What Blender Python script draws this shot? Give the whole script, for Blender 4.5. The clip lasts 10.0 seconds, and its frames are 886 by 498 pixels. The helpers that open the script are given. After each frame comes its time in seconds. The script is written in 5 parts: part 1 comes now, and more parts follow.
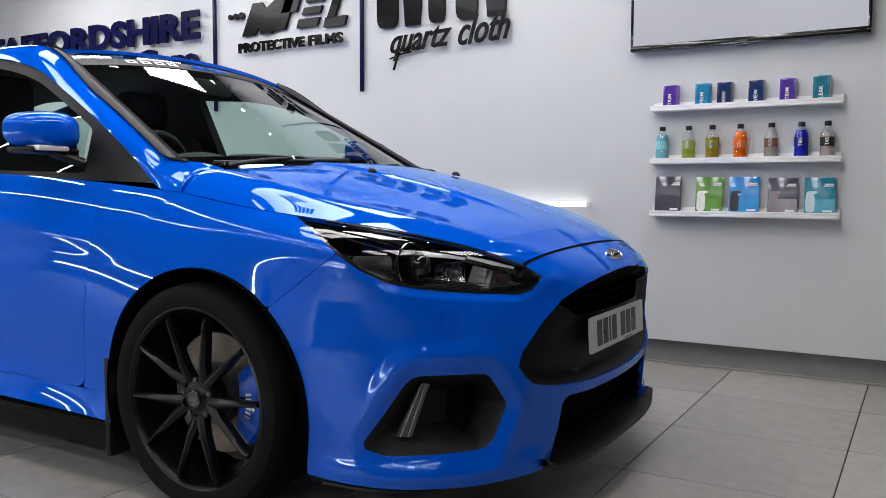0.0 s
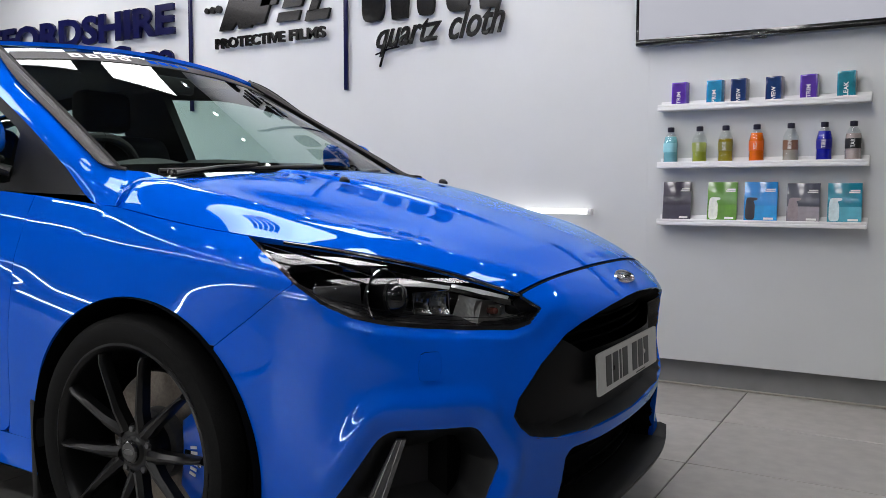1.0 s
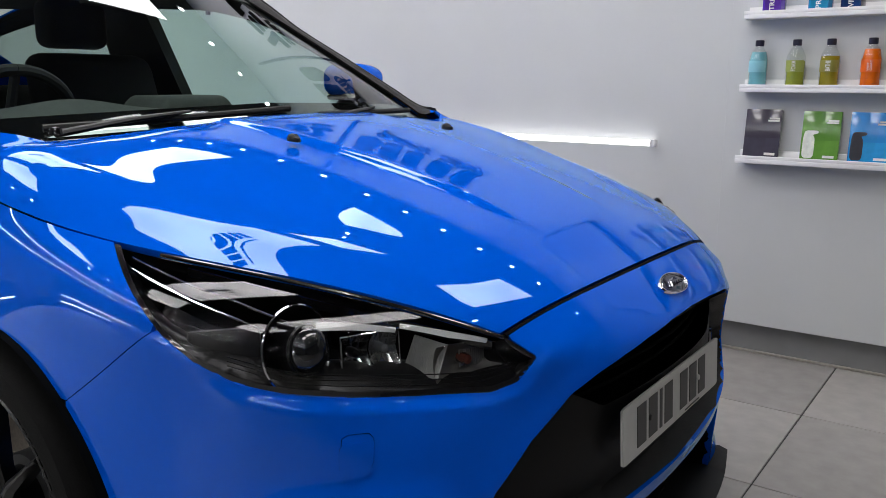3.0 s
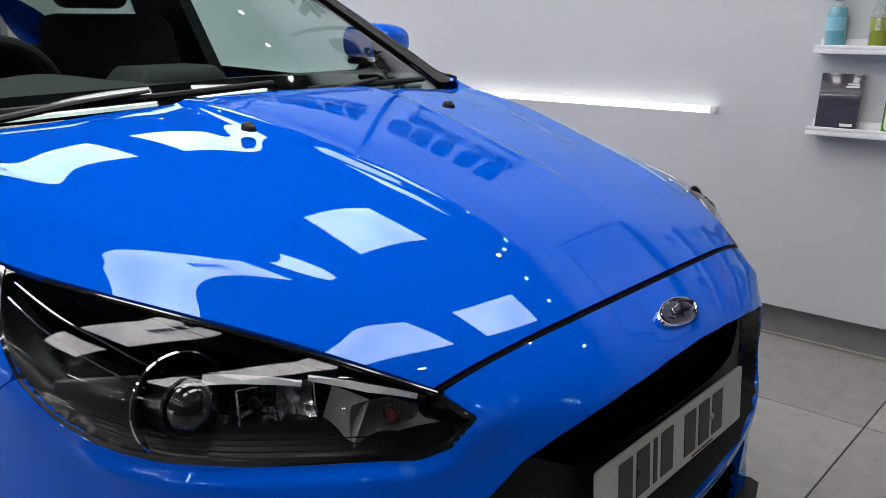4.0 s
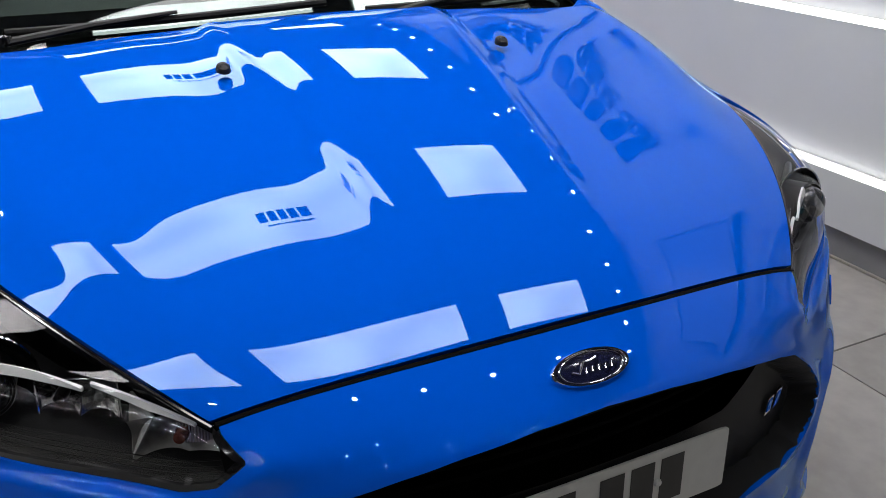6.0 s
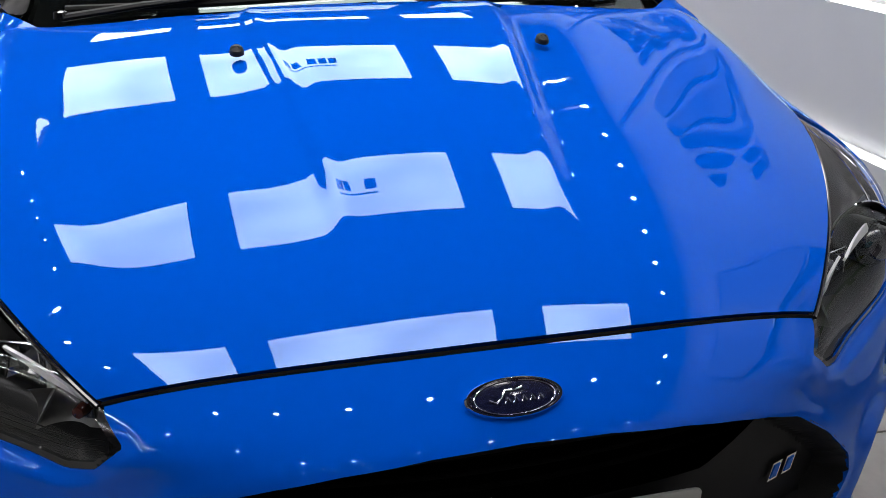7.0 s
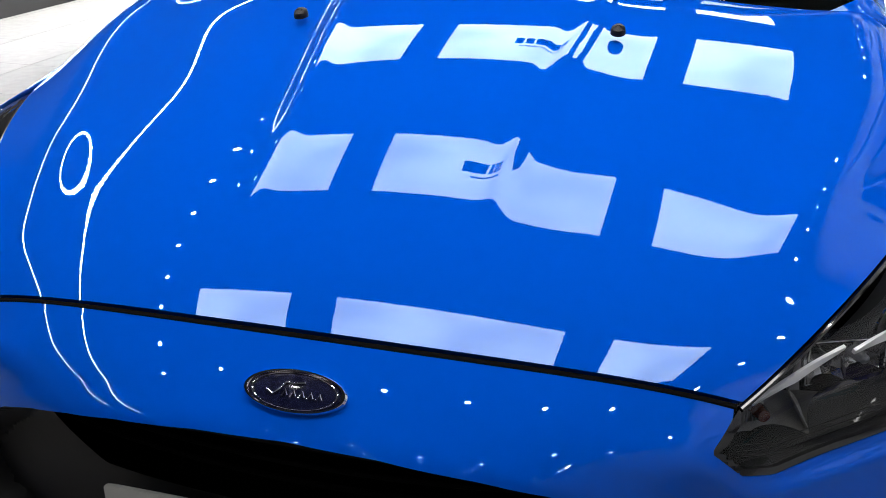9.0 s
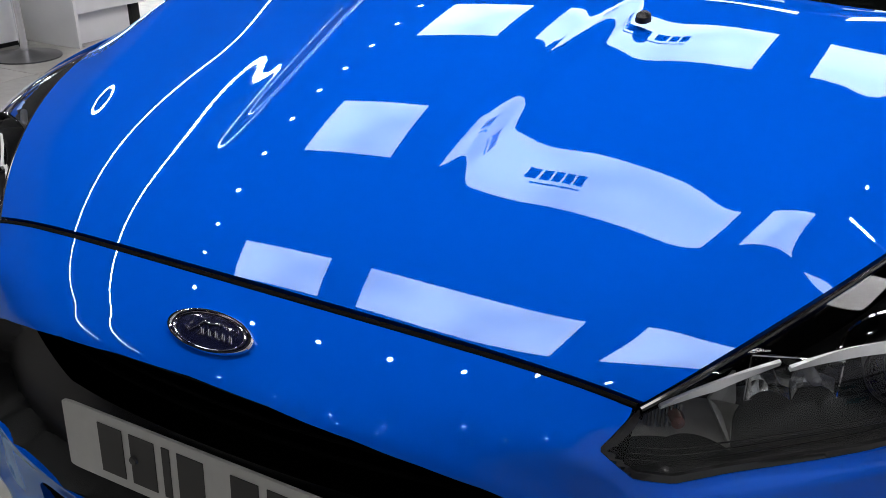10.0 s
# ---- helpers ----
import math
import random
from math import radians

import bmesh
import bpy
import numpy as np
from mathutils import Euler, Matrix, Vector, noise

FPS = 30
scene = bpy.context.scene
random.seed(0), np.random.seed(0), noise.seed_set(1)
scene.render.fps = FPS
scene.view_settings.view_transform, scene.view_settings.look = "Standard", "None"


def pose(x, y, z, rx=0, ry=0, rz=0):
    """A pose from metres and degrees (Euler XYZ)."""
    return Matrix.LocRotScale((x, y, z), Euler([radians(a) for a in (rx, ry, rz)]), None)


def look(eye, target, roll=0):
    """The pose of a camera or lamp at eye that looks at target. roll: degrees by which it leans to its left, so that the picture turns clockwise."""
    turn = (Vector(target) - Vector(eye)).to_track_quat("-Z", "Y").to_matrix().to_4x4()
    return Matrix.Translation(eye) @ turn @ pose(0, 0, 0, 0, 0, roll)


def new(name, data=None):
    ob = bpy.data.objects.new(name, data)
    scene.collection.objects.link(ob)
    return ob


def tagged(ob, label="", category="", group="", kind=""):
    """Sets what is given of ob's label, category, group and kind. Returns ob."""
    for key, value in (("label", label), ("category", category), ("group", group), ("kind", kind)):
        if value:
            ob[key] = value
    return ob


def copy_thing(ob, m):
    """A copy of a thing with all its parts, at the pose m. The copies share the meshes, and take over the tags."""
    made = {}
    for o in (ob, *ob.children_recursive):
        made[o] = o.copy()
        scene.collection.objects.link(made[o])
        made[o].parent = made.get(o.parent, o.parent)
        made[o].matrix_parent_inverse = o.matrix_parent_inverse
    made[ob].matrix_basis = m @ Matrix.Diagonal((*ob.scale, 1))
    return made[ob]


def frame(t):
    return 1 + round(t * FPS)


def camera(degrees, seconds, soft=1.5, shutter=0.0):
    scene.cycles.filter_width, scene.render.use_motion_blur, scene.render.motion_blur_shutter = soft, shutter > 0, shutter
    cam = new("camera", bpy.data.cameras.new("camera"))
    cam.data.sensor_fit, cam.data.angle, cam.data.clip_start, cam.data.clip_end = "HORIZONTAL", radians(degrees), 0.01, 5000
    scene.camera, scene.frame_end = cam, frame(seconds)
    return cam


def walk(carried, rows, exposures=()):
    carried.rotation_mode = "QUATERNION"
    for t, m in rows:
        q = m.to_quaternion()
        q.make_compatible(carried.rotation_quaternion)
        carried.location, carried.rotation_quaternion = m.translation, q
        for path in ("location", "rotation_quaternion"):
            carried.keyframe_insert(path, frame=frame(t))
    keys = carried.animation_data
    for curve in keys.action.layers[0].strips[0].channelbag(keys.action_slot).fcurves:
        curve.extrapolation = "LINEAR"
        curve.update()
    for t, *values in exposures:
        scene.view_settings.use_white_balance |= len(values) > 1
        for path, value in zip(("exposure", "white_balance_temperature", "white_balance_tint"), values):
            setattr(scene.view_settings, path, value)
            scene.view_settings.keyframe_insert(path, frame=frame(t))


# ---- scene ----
cam = camera(56.6, 10.0, soft=.7)
PATH = [
    (0, (1.725, -2.414, 0.898), (0.714, -0.694, 0.757), 0.2),
    (0.5, (1.644, -2.254, 0.907), (0.64, -0.53, 0.765), 0.2),
    (1, (1.578, -2.093, 0.932), (0.574, -0.369, 0.79), 0.1),
    (1.5, (1.52, -1.93, 0.956), (0.509, -0.21, 0.806), 0.2),
    (2, (1.479, -1.777, 0.986), (0.451, -0.073, 0.778), 0.1),
    (2.5, (1.45, -1.623, 1.03), (0.39, 0.045, 0.722), 0.2),
    (3, (1.425, -1.457, 1.076), (0.285, 0.137, 0.675), 0.2),
    (3.2, (1.419, -1.383, 1.1), (0.238, 0.172, 0.666), 0.1),
    (4.3, (1.462, -1.053, 1.182), (0.126, 0.31, 0.585), 0.1),
    (4.5, (1.506, -0.998, 1.226), (0.125, 0.292, 0.573), 0.2),
    (5, (1.566, -0.848, 1.258), (0.097, 0.306, 0.543), 0.1),
    (5.2, (1.577, -0.8, 1.268), (0.082, 0.301, 0.524), 0.4),
    (6.3, (1.611, -0.466, 1.28), (-0.058, 0.242, 0.435), 0.3),
    (6.5, (1.621, -0.418, 1.253), (-0.084, 0.237, 0.439), 0.6),
    (7, (1.628, -0.258, 1.243), (-0.134, 0.17, 0.398), 0.5),
    (7.5, (1.627, -0.112, 1.233), (-0.161, 0.123, 0.368), 0.6),
    (8, (1.601, 0.03, 1.217), (-0.195, 0.07, 0.339), 0.8),
    (8.5, (1.573, 0.165, 1.217), (-0.213, -0.006, 0.332), 0.9),
    (9, (1.557, 0.312, 1.215), (-0.193, -0.109, 0.343), 0.5),
    (9.5, (1.519, 0.439, 1.21), (-0.17, -0.156, 0.32), 1.4),
    (10, (1.488, 0.548, 1.19), (-0.135, -0.215, 0.305), 1.7),
]
walk(cam, [(t, look(eye, target, roll)) for t, eye, target, roll in PATH], exposures=[(0, -.25), (3, -.41), (4.5, -.43), (8, -.46), (10, -.42)])

# ---- light ----
world = bpy.data.worlds.new("world")
scene.world = world
world.use_nodes = True
world.node_tree.nodes["Background"].inputs["Color"].default_value = (.5, .55, .6, 1)
world.node_tree.nodes["Background"].inputs["Strength"].default_value = .02


# ---- materials ----

def material(name, base=(.5, .5, .5), rough=.5, metal=0.0, coat=0.0, coat_rough=.03, emit=None, strength=0.0, trans=0.0, ior=1.5,
             grain=0.0, grain_scale=60.0, bump=0.0, bump_scale=200.0, spec=.5, rough_var=0.0):
    """A node material: base colour with two scales of variation, roughness variation and fine relief."""
    m = bpy.data.materials.new(name)
    m.use_nodes = True
    nt = m.node_tree
    b = nt.nodes["Principled BSDF"]
    b.inputs["Base Color"].default_value = (*base, 1)
    b.inputs["Roughness"].default_value = rough
    b.inputs["Metallic"].default_value = metal
    b.inputs["Coat Weight"].default_value = coat
    b.inputs["Coat Roughness"].default_value = coat_rough
    b.inputs["Transmission Weight"].default_value = trans
    b.inputs["IOR"].default_value = ior
    b.inputs["Specular IOR Level"].default_value = spec
    if emit:
        b.inputs["Emission Color"].default_value = (*emit, 1)
        b.inputs["Emission Strength"].default_value = strength
    tc = nt.nodes.new("ShaderNodeTexCoord")
    if grain:
        n1, n2 = nt.nodes.new("ShaderNodeTexNoise"), nt.nodes.new("ShaderNodeTexNoise")
        n1.inputs["Scale"].default_value, n2.inputs["Scale"].default_value = grain_scale, grain_scale / 14
        n1.inputs["Detail"].default_value, n2.inputs["Detail"].default_value = 6, 4
        add = nt.nodes.new("ShaderNodeMath"); add.operation = "ADD"
        rng = nt.nodes.new("ShaderNodeMapRange")
        rng.inputs["From Min"].default_value, rng.inputs["From Max"].default_value = .7, 1.3
        rng.inputs["To Min"].default_value, rng.inputs["To Max"].default_value = 1 - grain, 1 + grain
        mul = nt.nodes.new("ShaderNodeVectorMath"); mul.operation = "SCALE"
        mul.inputs[0].default_value = base
        for n in (n1, n2):
            nt.links.new(tc.outputs["Object"], n.inputs["Vector"])
        nt.links.new(n1.outputs["Fac"], add.inputs[0]); nt.links.new(n2.outputs["Fac"], add.inputs[1])
        nt.links.new(add.outputs[0], rng.inputs["Value"]); nt.links.new(rng.outputs[0], mul.inputs["Scale"])
        nt.links.new(mul.outputs[0], b.inputs["Base Color"])
        if rough_var:
            r2 = nt.nodes.new("ShaderNodeMapRange")
            r2.inputs["From Min"].default_value, r2.inputs["From Max"].default_value = .35, .65
            r2.inputs["To Min"].default_value, r2.inputs["To Max"].default_value = rough - rough_var, rough + rough_var
            nt.links.new(n2.outputs["Fac"], r2.inputs["Value"]); nt.links.new(r2.outputs[0], b.inputs["Roughness"])
    if bump:
        n3 = nt.nodes.new("ShaderNodeTexNoise"); n3.inputs["Scale"].default_value = bump_scale; n3.inputs["Detail"].default_value = 3
        nt.links.new(tc.outputs["Object"], n3.inputs["Vector"])
        bp = nt.nodes.new("ShaderNodeBump"); bp.inputs["Strength"].default_value = bump; bp.inputs["Distance"].default_value = .002
        nt.links.new(n3.outputs["Fac"], bp.inputs["Height"]); nt.links.new(bp.outputs[0], b.inputs["Normal"])
    return m




def gloss_weight(nt, ior):
    """How much a thin sheet mirrors: little when faced, all at grazing angles, the same from both sides."""
    lw, po, mu, ad = (nt.nodes.new("ShaderNodeLayerWeight"), *(nt.nodes.new("ShaderNodeMath") for _ in range(3)))
    lw.inputs["Blend"].default_value = .5
    low = ((ior - 1) / (ior + 1)) ** 2
    po.operation, mu.operation, ad.operation = "POWER", "MULTIPLY", "ADD"
    po.inputs[1].default_value, mu.inputs[1].default_value, ad.inputs[1].default_value = 5, 1 - low, low
    nt.links.new(lw.outputs["Facing"], po.inputs[0]); nt.links.new(po.outputs[0], mu.inputs[0]); nt.links.new(mu.outputs[0], ad.inputs[0])
    return ad.outputs[0]


def lacquer(name, base, sheen):
    """Coloured paint under clear lacquer: a matt colour with a mirror gloss that grows at grazing angles."""
    m = material(name, base, .6, grain=.02, grain_scale=900, spec=0.0)
    nt = m.node_tree
    gl, mx = nt.nodes.new("ShaderNodeBsdfGlossy"), nt.nodes.new("ShaderNodeMixShader")
    fr = gloss_weight(nt, 1.63)
    gl.inputs["Color"].default_value, gl.inputs["Roughness"].default_value = (*sheen, 1), .004
    # faint orange peel of sprayed paint
    tc, peel, bp = nt.nodes.new("ShaderNodeTexCoord"), nt.nodes.new("ShaderNodeTexNoise"), nt.nodes.new("ShaderNodeBump")
    peel.inputs["Scale"].default_value, peel.inputs["Detail"].default_value = 95, 1
    bp.inputs["Strength"].default_value, bp.inputs["Distance"].default_value = 1, .000005
    nt.links.new(tc.outputs["Object"], peel.inputs["Vector"]); nt.links.new(peel.outputs["Fac"], bp.inputs["Height"]); nt.links.new(bp.outputs[0], gl.inputs["Normal"])
    nt.links.new(fr, mx.inputs[0]); nt.links.new(nt.nodes["Principled BSDF"].outputs[0], mx.inputs[1]); nt.links.new(gl.outputs[0], mx.inputs[2])
    nt.links.new(mx.outputs[0], nt.nodes["Material Output"].inputs["Surface"])
    return m


PAINT = lacquer("blue_paint", (.0, .092, .64), (.60, .825, 1.0))
BLACK_GLOSS = material("black_gloss", (.006, .006, .007), .12, 0, .6)
BLACK_PLASTIC = material("black_plastic", (.006, .006, .0063), .5, spec=.3, grain=.2, grain_scale=400, bump=.25, bump_scale=900)
GREY_PLASTIC = material("dark_grey_plastic", (.005, .005, .0053), .5, spec=.2, grain=.15, grain_scale=300, bump=.3, bump_scale=700)
# near-black; where it lines hollows, their shade is put into this colour
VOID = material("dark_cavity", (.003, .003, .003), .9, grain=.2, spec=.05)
RUBBER = material("tyre_rubber", (.005, .005, .005), .8, spec=.15, grain=.3, grain_scale=90, bump=.3, bump_scale=300)
RIM = material("satin_black_alloy", (.004, .004, .0043), .34, .1, .05, .2, spec=.3, grain=.15, grain_scale=150)
STEEL = material("brake_disc_steel", (.20, .175, .15), .42, 1.0, grain=.25, grain_scale=120)
BLUE_CALIPER = material("blue_caliper", (.003, .085, .55), .35, 0, .4, grain=.05)
CHROME = material("chrome", (.78, .78, .8), .06, 1.0, grain=.03)


def pane(name, tint, ior=1.5):
    """Thin glass: tinted see-through with a mirror gloss that grows at grazing angles."""
    m = bpy.data.materials.new(name)
    m.use_nodes = True
    nt = m.node_tree
    nt.nodes.remove(nt.nodes["Principled BSDF"])
    tr, gl = nt.nodes.new("ShaderNodeBsdfTransparent"), nt.nodes.new("ShaderNodeBsdfGlossy")
    tr.inputs["Color"].default_value = (*tint, 1)
    gl.inputs["Roughness"].default_value = 0.0
    fr, mx = gloss_weight(nt, ior), nt.nodes.new("ShaderNodeMixShader")
    nt.links.new(fr, mx.inputs[0]); nt.links.new(tr.outputs[0], mx.inputs[1]); nt.links.new(gl.outputs[0], mx.inputs[2])
    nt.links.new(mx.outputs[0], nt.nodes["Material Output"].inputs["Surface"])
    return m


CLEAR = pane("clear_lens", (.93, .94, .95), 1.53)
SMOKED = material("smoked_lens", (.30, .31, .32), .05, 0, .5, trans=.4)
LAMP_BLACK = material("lamp_inner_black", (.0035, .0035, .0038), .28, 0, .05, grain=.05, grain_scale=12, spec=.12)
LAMP_GREY = material("lamp_grey", (.075, .075, .077), .32, .3, grain=.2, grain_scale=80)
LAMP_SMOKE = material("lamp_smoke_grey", (.15, .145, .135), .35, .2, grain=.2, grain_scale=80)
LAMP_DIM = material("lamp_dim_grey", (.028, .028, .029), .3, .2, grain=.2, grain_scale=80)
MIRROR_CELL = material("lamp_mirror", (.68, .68, .67), .2, 1.0, grain=.1, grain_scale=90)
PROJECTOR_GLASS = material("projector_glass", (.006, .0065, .0075), .02, 0, .35, spec=.6)
AMBER = material("amber_bulb", (.10, .03, .022), .2, 0, .5)
LAMP_PALE = material("lamp_pale_grey", (.22, .218, .205), .35, .3, grain=.15, grain_scale=80)
LIGHT_GUIDE = material("white_light_guide", (.88, .88, .87), .2, 0, .5, grain=.03)
NAVY = material("navy_enamel", (.008, .010, .035), .1, 0, .8, grain=.05)
PLATE = material("plate_white", (.62, .62, .60), .35, grain=.05, grain_scale=50)
PLATE_INK = material("plate_black", (.02, .02, .02), .4, grain=.1)
GLASS = pane("tinted_glass", (.76, .86, .82), 1.52)
PRIVACY = pane("privacy_glass", (.50, .60, .56), 1.52)
DARK_GLASS = pane("side_glass", (.66, .82, .76), 1.52)
CERAMIC = material("black_glass_border", (.004, .004, .004), .03, 0, 1.0)
DASH = material("soft_dash_plastic", (.036, .040, .038), .75, spec=.2, grain=.2, grain_scale=300, bump=.3, bump_scale=800)
INTERIOR = material("interior_trim", (.005, .0055, .006), .75, grain=.3, grain_scale=60, bump=.3, bump_scale=400)
SEAT_CLOTH = material("seat_cloth", (.006, .006, .0065), .9, grain=.3, grain_scale=200, bump=.5, bump_scale=700)
CARD = material("white_card", (.78, .77, .74), .6, grain=.03, grain_scale=20)
WALL = material("white_wall_paint", (.585, .60, .60), .42, grain=.03, grain_scale=3, bump=.06, bump_scale=90, rough_var=.05)
# very dark grey for the unseen walls, so the car's flank mirrors little haze
DARK_WALL = material("dark_grey_wall_paint", (.07, .07, .073), .5, grain=.05, grain_scale=3, bump=.06, bump_scale=90)
KICK = material("grey_plinth", (.22, .22, .22), .4, grain=.12, grain_scale=9)
SHELF_WHITE = material("white_lacquer_shelf", (.80, .80, .80), .3, grain=.03, grain_scale=8)
LETTER_BLACK = material("gloss_black_letter", (.002, .002, .0024), .2, 0, .05, spec=.12)
LETTER_NAVY = material("gloss_navy_letter", (.005, .006, .045), .25, 0, .05, spec=.15)
TV_FRAME = material("tv_frame", (.006, .006, .006), .12, 0, .6)
TV_SCREEN = material("lit_screen", (.02, .02, .02), .25, emit=(.80, .81, .93), strength=.60)
TUBE = material("led_tube", (.9, .9, .9), .4, emit=(1.0, .99, .97), strength=3.2)
STRIP = material("led_strip", (.9, .9, .9), .4, emit=(.97, .99, 1.0), strength=80.0)
PANEL = material("ceiling_light_panel", (.9, .9, .9), .5, emit=(1.0, .965, .975), strength=10.5)
SPOT = material("spot_lens", (.9, .9, .9), .4, emit=(1.0, .98, .95), strength=210.0)


def uneven_glow(m, low, high, scale):
    """Lets a lit diffuser glow a little unevenly, as edge-lit sheets do."""
    nt = m.node_tree
    tc, n, r = nt.nodes.new("ShaderNodeTexCoord"), nt.nodes.new("ShaderNodeTexNoise"), nt.nodes.new("ShaderNodeMapRange")
    n.inputs["Scale"].default_value, n.inputs["Detail"].default_value = scale, 1
    r.inputs["From Min"].default_value, r.inputs["From Max"].default_value = .35, .65
    r.inputs["To Min"].default_value, r.inputs["To Max"].default_value = low, high
    nt.links.new(tc.outputs["Object"], n.inputs["Vector"]); nt.links.new(n.outputs["Fac"], r.inputs["Value"])
    nt.links.new(r.outputs[0], nt.nodes["Principled BSDF"].inputs["Emission Strength"])


uneven_glow(PANEL, 9.6, 14.6, 2.2)
CEIL = material("black_ceiling", (.006, .006, .006), .85, grain=.2, grain_scale=6)
CAP_BLACK = material("bottle_cap", (.012, .012, .03), .4, grain=.1)


def tile_material():
    m = material("grey_porcelain_tile", (.33, .318, .30), .42, 0, 0, grain=.14, grain_scale=16, rough_var=.04, bump=.03, bump_scale=60)
    nt = m.node_tree
    b = nt.nodes["Principled BSDF"]
    src = b.inputs["Base Color"].links[0].from_socket
    info = nt.nodes.new("ShaderNodeObjectInfo")
    r = nt.nodes.new("ShaderNodeMapRange"); r.inputs["To Min"].default_value, r.inputs["To Max"].default_value = .9, 1.1
    s = nt.nodes.new("ShaderNodeVectorMath"); s.operation = "SCALE"
    nt.links.new(info.outputs["Random"], r.inputs["Value"]); nt.links.new(src, s.inputs[0]); nt.links.new(r.outputs[0], s.inputs["Scale"])
    nt.links.new(s.outputs[0], b.inputs["Base Color"])
    return m


TILE = tile_material()
GROUT = material("dark_grout", (.03, .03, .03), .8, grain=.2)


# ---- mesh helpers ----

def obj(name, mesh, mat=None, parent=None, label="", smooth_deg=35):
    if mat:
        mesh.materials.append(mat)
    ob = new(name, mesh)
    if parent:
        ob.parent = parent
    if smooth_deg:
        mesh.polygons.foreach_set("use_smooth", [True] * len(mesh.polygons))
        mesh.set_sharp_from_angle(angle=radians(smooth_deg))
    if label:
        tagged(ob, label)
    return ob


def part(name, bm, mat, parent=None, label="", smooth_deg=35):
    """Links a bmesh as one mesh object under a thing or part."""
    bm.normal_update()
    me = bpy.data.meshes.new(name)
    bm.to_mesh(me)
    bm.free()
    return obj(name, me, mat, parent, label, smooth_deg)


def thing(name, label, category, group="", at=None, kind=""):
    e = new(name)
    if at is not None:
        e.matrix_basis = at if isinstance(at, Matrix) else Matrix.Translation(at)
    return tagged(e, label, category, group, kind)


def box(x0, x1, y0, y1, z0, z1, bevel=0.0, segs=2, bm=None):
    bm = bm or bmesh.new()
    r = bmesh.ops.create_cube(bm, size=1)
    for v in r["verts"]:
        v.co = ((x0 + x1) / 2 + v.co.x * (x1 - x0), (y0 + y1) / 2 + v.co.y * (y1 - y0), (z0 + z1) / 2 + v.co.z * (z1 - z0))
    if bevel:
        es = list({e for v in r["verts"] for e in v.link_edges})
        bmesh.ops.bevel(bm, geom=es, offset=bevel, segments=segs, profile=.5, affect="EDGES")
    return bm


def lathe(profile, axis="Y", n=48, bm=None, close=False):
    """Turns (radius, along) places round an axis."""
    bm = bm or bmesh.new()
    rings = []
    for r, a in profile:
        ring = []
        for i in range(n):
            c, s = math.cos(2 * math.pi * i / n) * r, math.sin(2 * math.pi * i / n) * r
            ring.append(bm.verts.new({"X": (a, c, s), "Y": (c, a, s), "Z": (c, s, a)}[axis]))
        rings.append(ring)
    pairs = list(zip(rings, rings[1:])) + ([(rings[-1], rings[0])] if close else [])
    for a, b in pairs:
        for i in range(n):
            bm.faces.new((a[i], a[(i + 1) % n], b[(i + 1) % n], b[i]))
    bmesh.ops.recalc_face_normals(bm, faces=bm.faces)
    return bm


def disc_cap(bm, n_sides=True):
    bmesh.ops.holes_fill(bm, edges=[e for e in bm.edges if e.is_boundary])
    return bm


def sweep(points, radius, n=10, bm=None, flat=1.0):
    """A round bar along places; radius may be a list."""
    bm = bm or bmesh.new()
    pts = [Vector(p) for p in points]
    rs = radius if isinstance(radius, (list, tuple)) else [radius] * len(pts)
    rings = []
    for i, p in enumerate(pts):
        d = (pts[min(i + 1, len(pts) - 1)] - pts[max(i - 1, 0)]).normalized()
        up = Vector((0, 0, 1)) if abs(d.z) < .9 else Vector((1, 0, 0))
        a = d.cross(up).normalized(); b = a.cross(d)
        rings.append([bm.verts.new(p + a * math.cos(2 * math.pi * k / n) * rs[i] + b * math.sin(2 * math.pi * k / n) * rs[i] * flat) for k in range(n)])
    for a, b in zip(rings, rings[1:]):
        for k in range(n):
            bm.faces.new((a[k], a[(k + 1) % n], b[(k + 1) % n], b[k]))
    bm.faces.new(rings[0][::-1]); bm.faces.new(rings[-1])
    bmesh.ops.recalc_face_normals(bm, faces=bm.faces)
    return bm


def prism(outline, depth, frame_at):
    """An outline in a plane (u, v), pushed back by depth; frame_at(u, v, w) gives the place."""
    bm = bmesh.new()
    f = [bm.verts.new(frame_at(u, v, 0)) for u, v in outline]
    b = [bm.verts.new(frame_at(u, v, depth)) for u, v in outline]
    bm.faces.new(f); bm.faces.new(b[::-1])
    for i in range(len(f)):
        j = (i + 1) % len(f)
        bm.faces.new((f[j], f[i], b[i], b[j]))
    bmesh.ops.recalc_face_normals(bm, faces=bm.faces)
    return bm


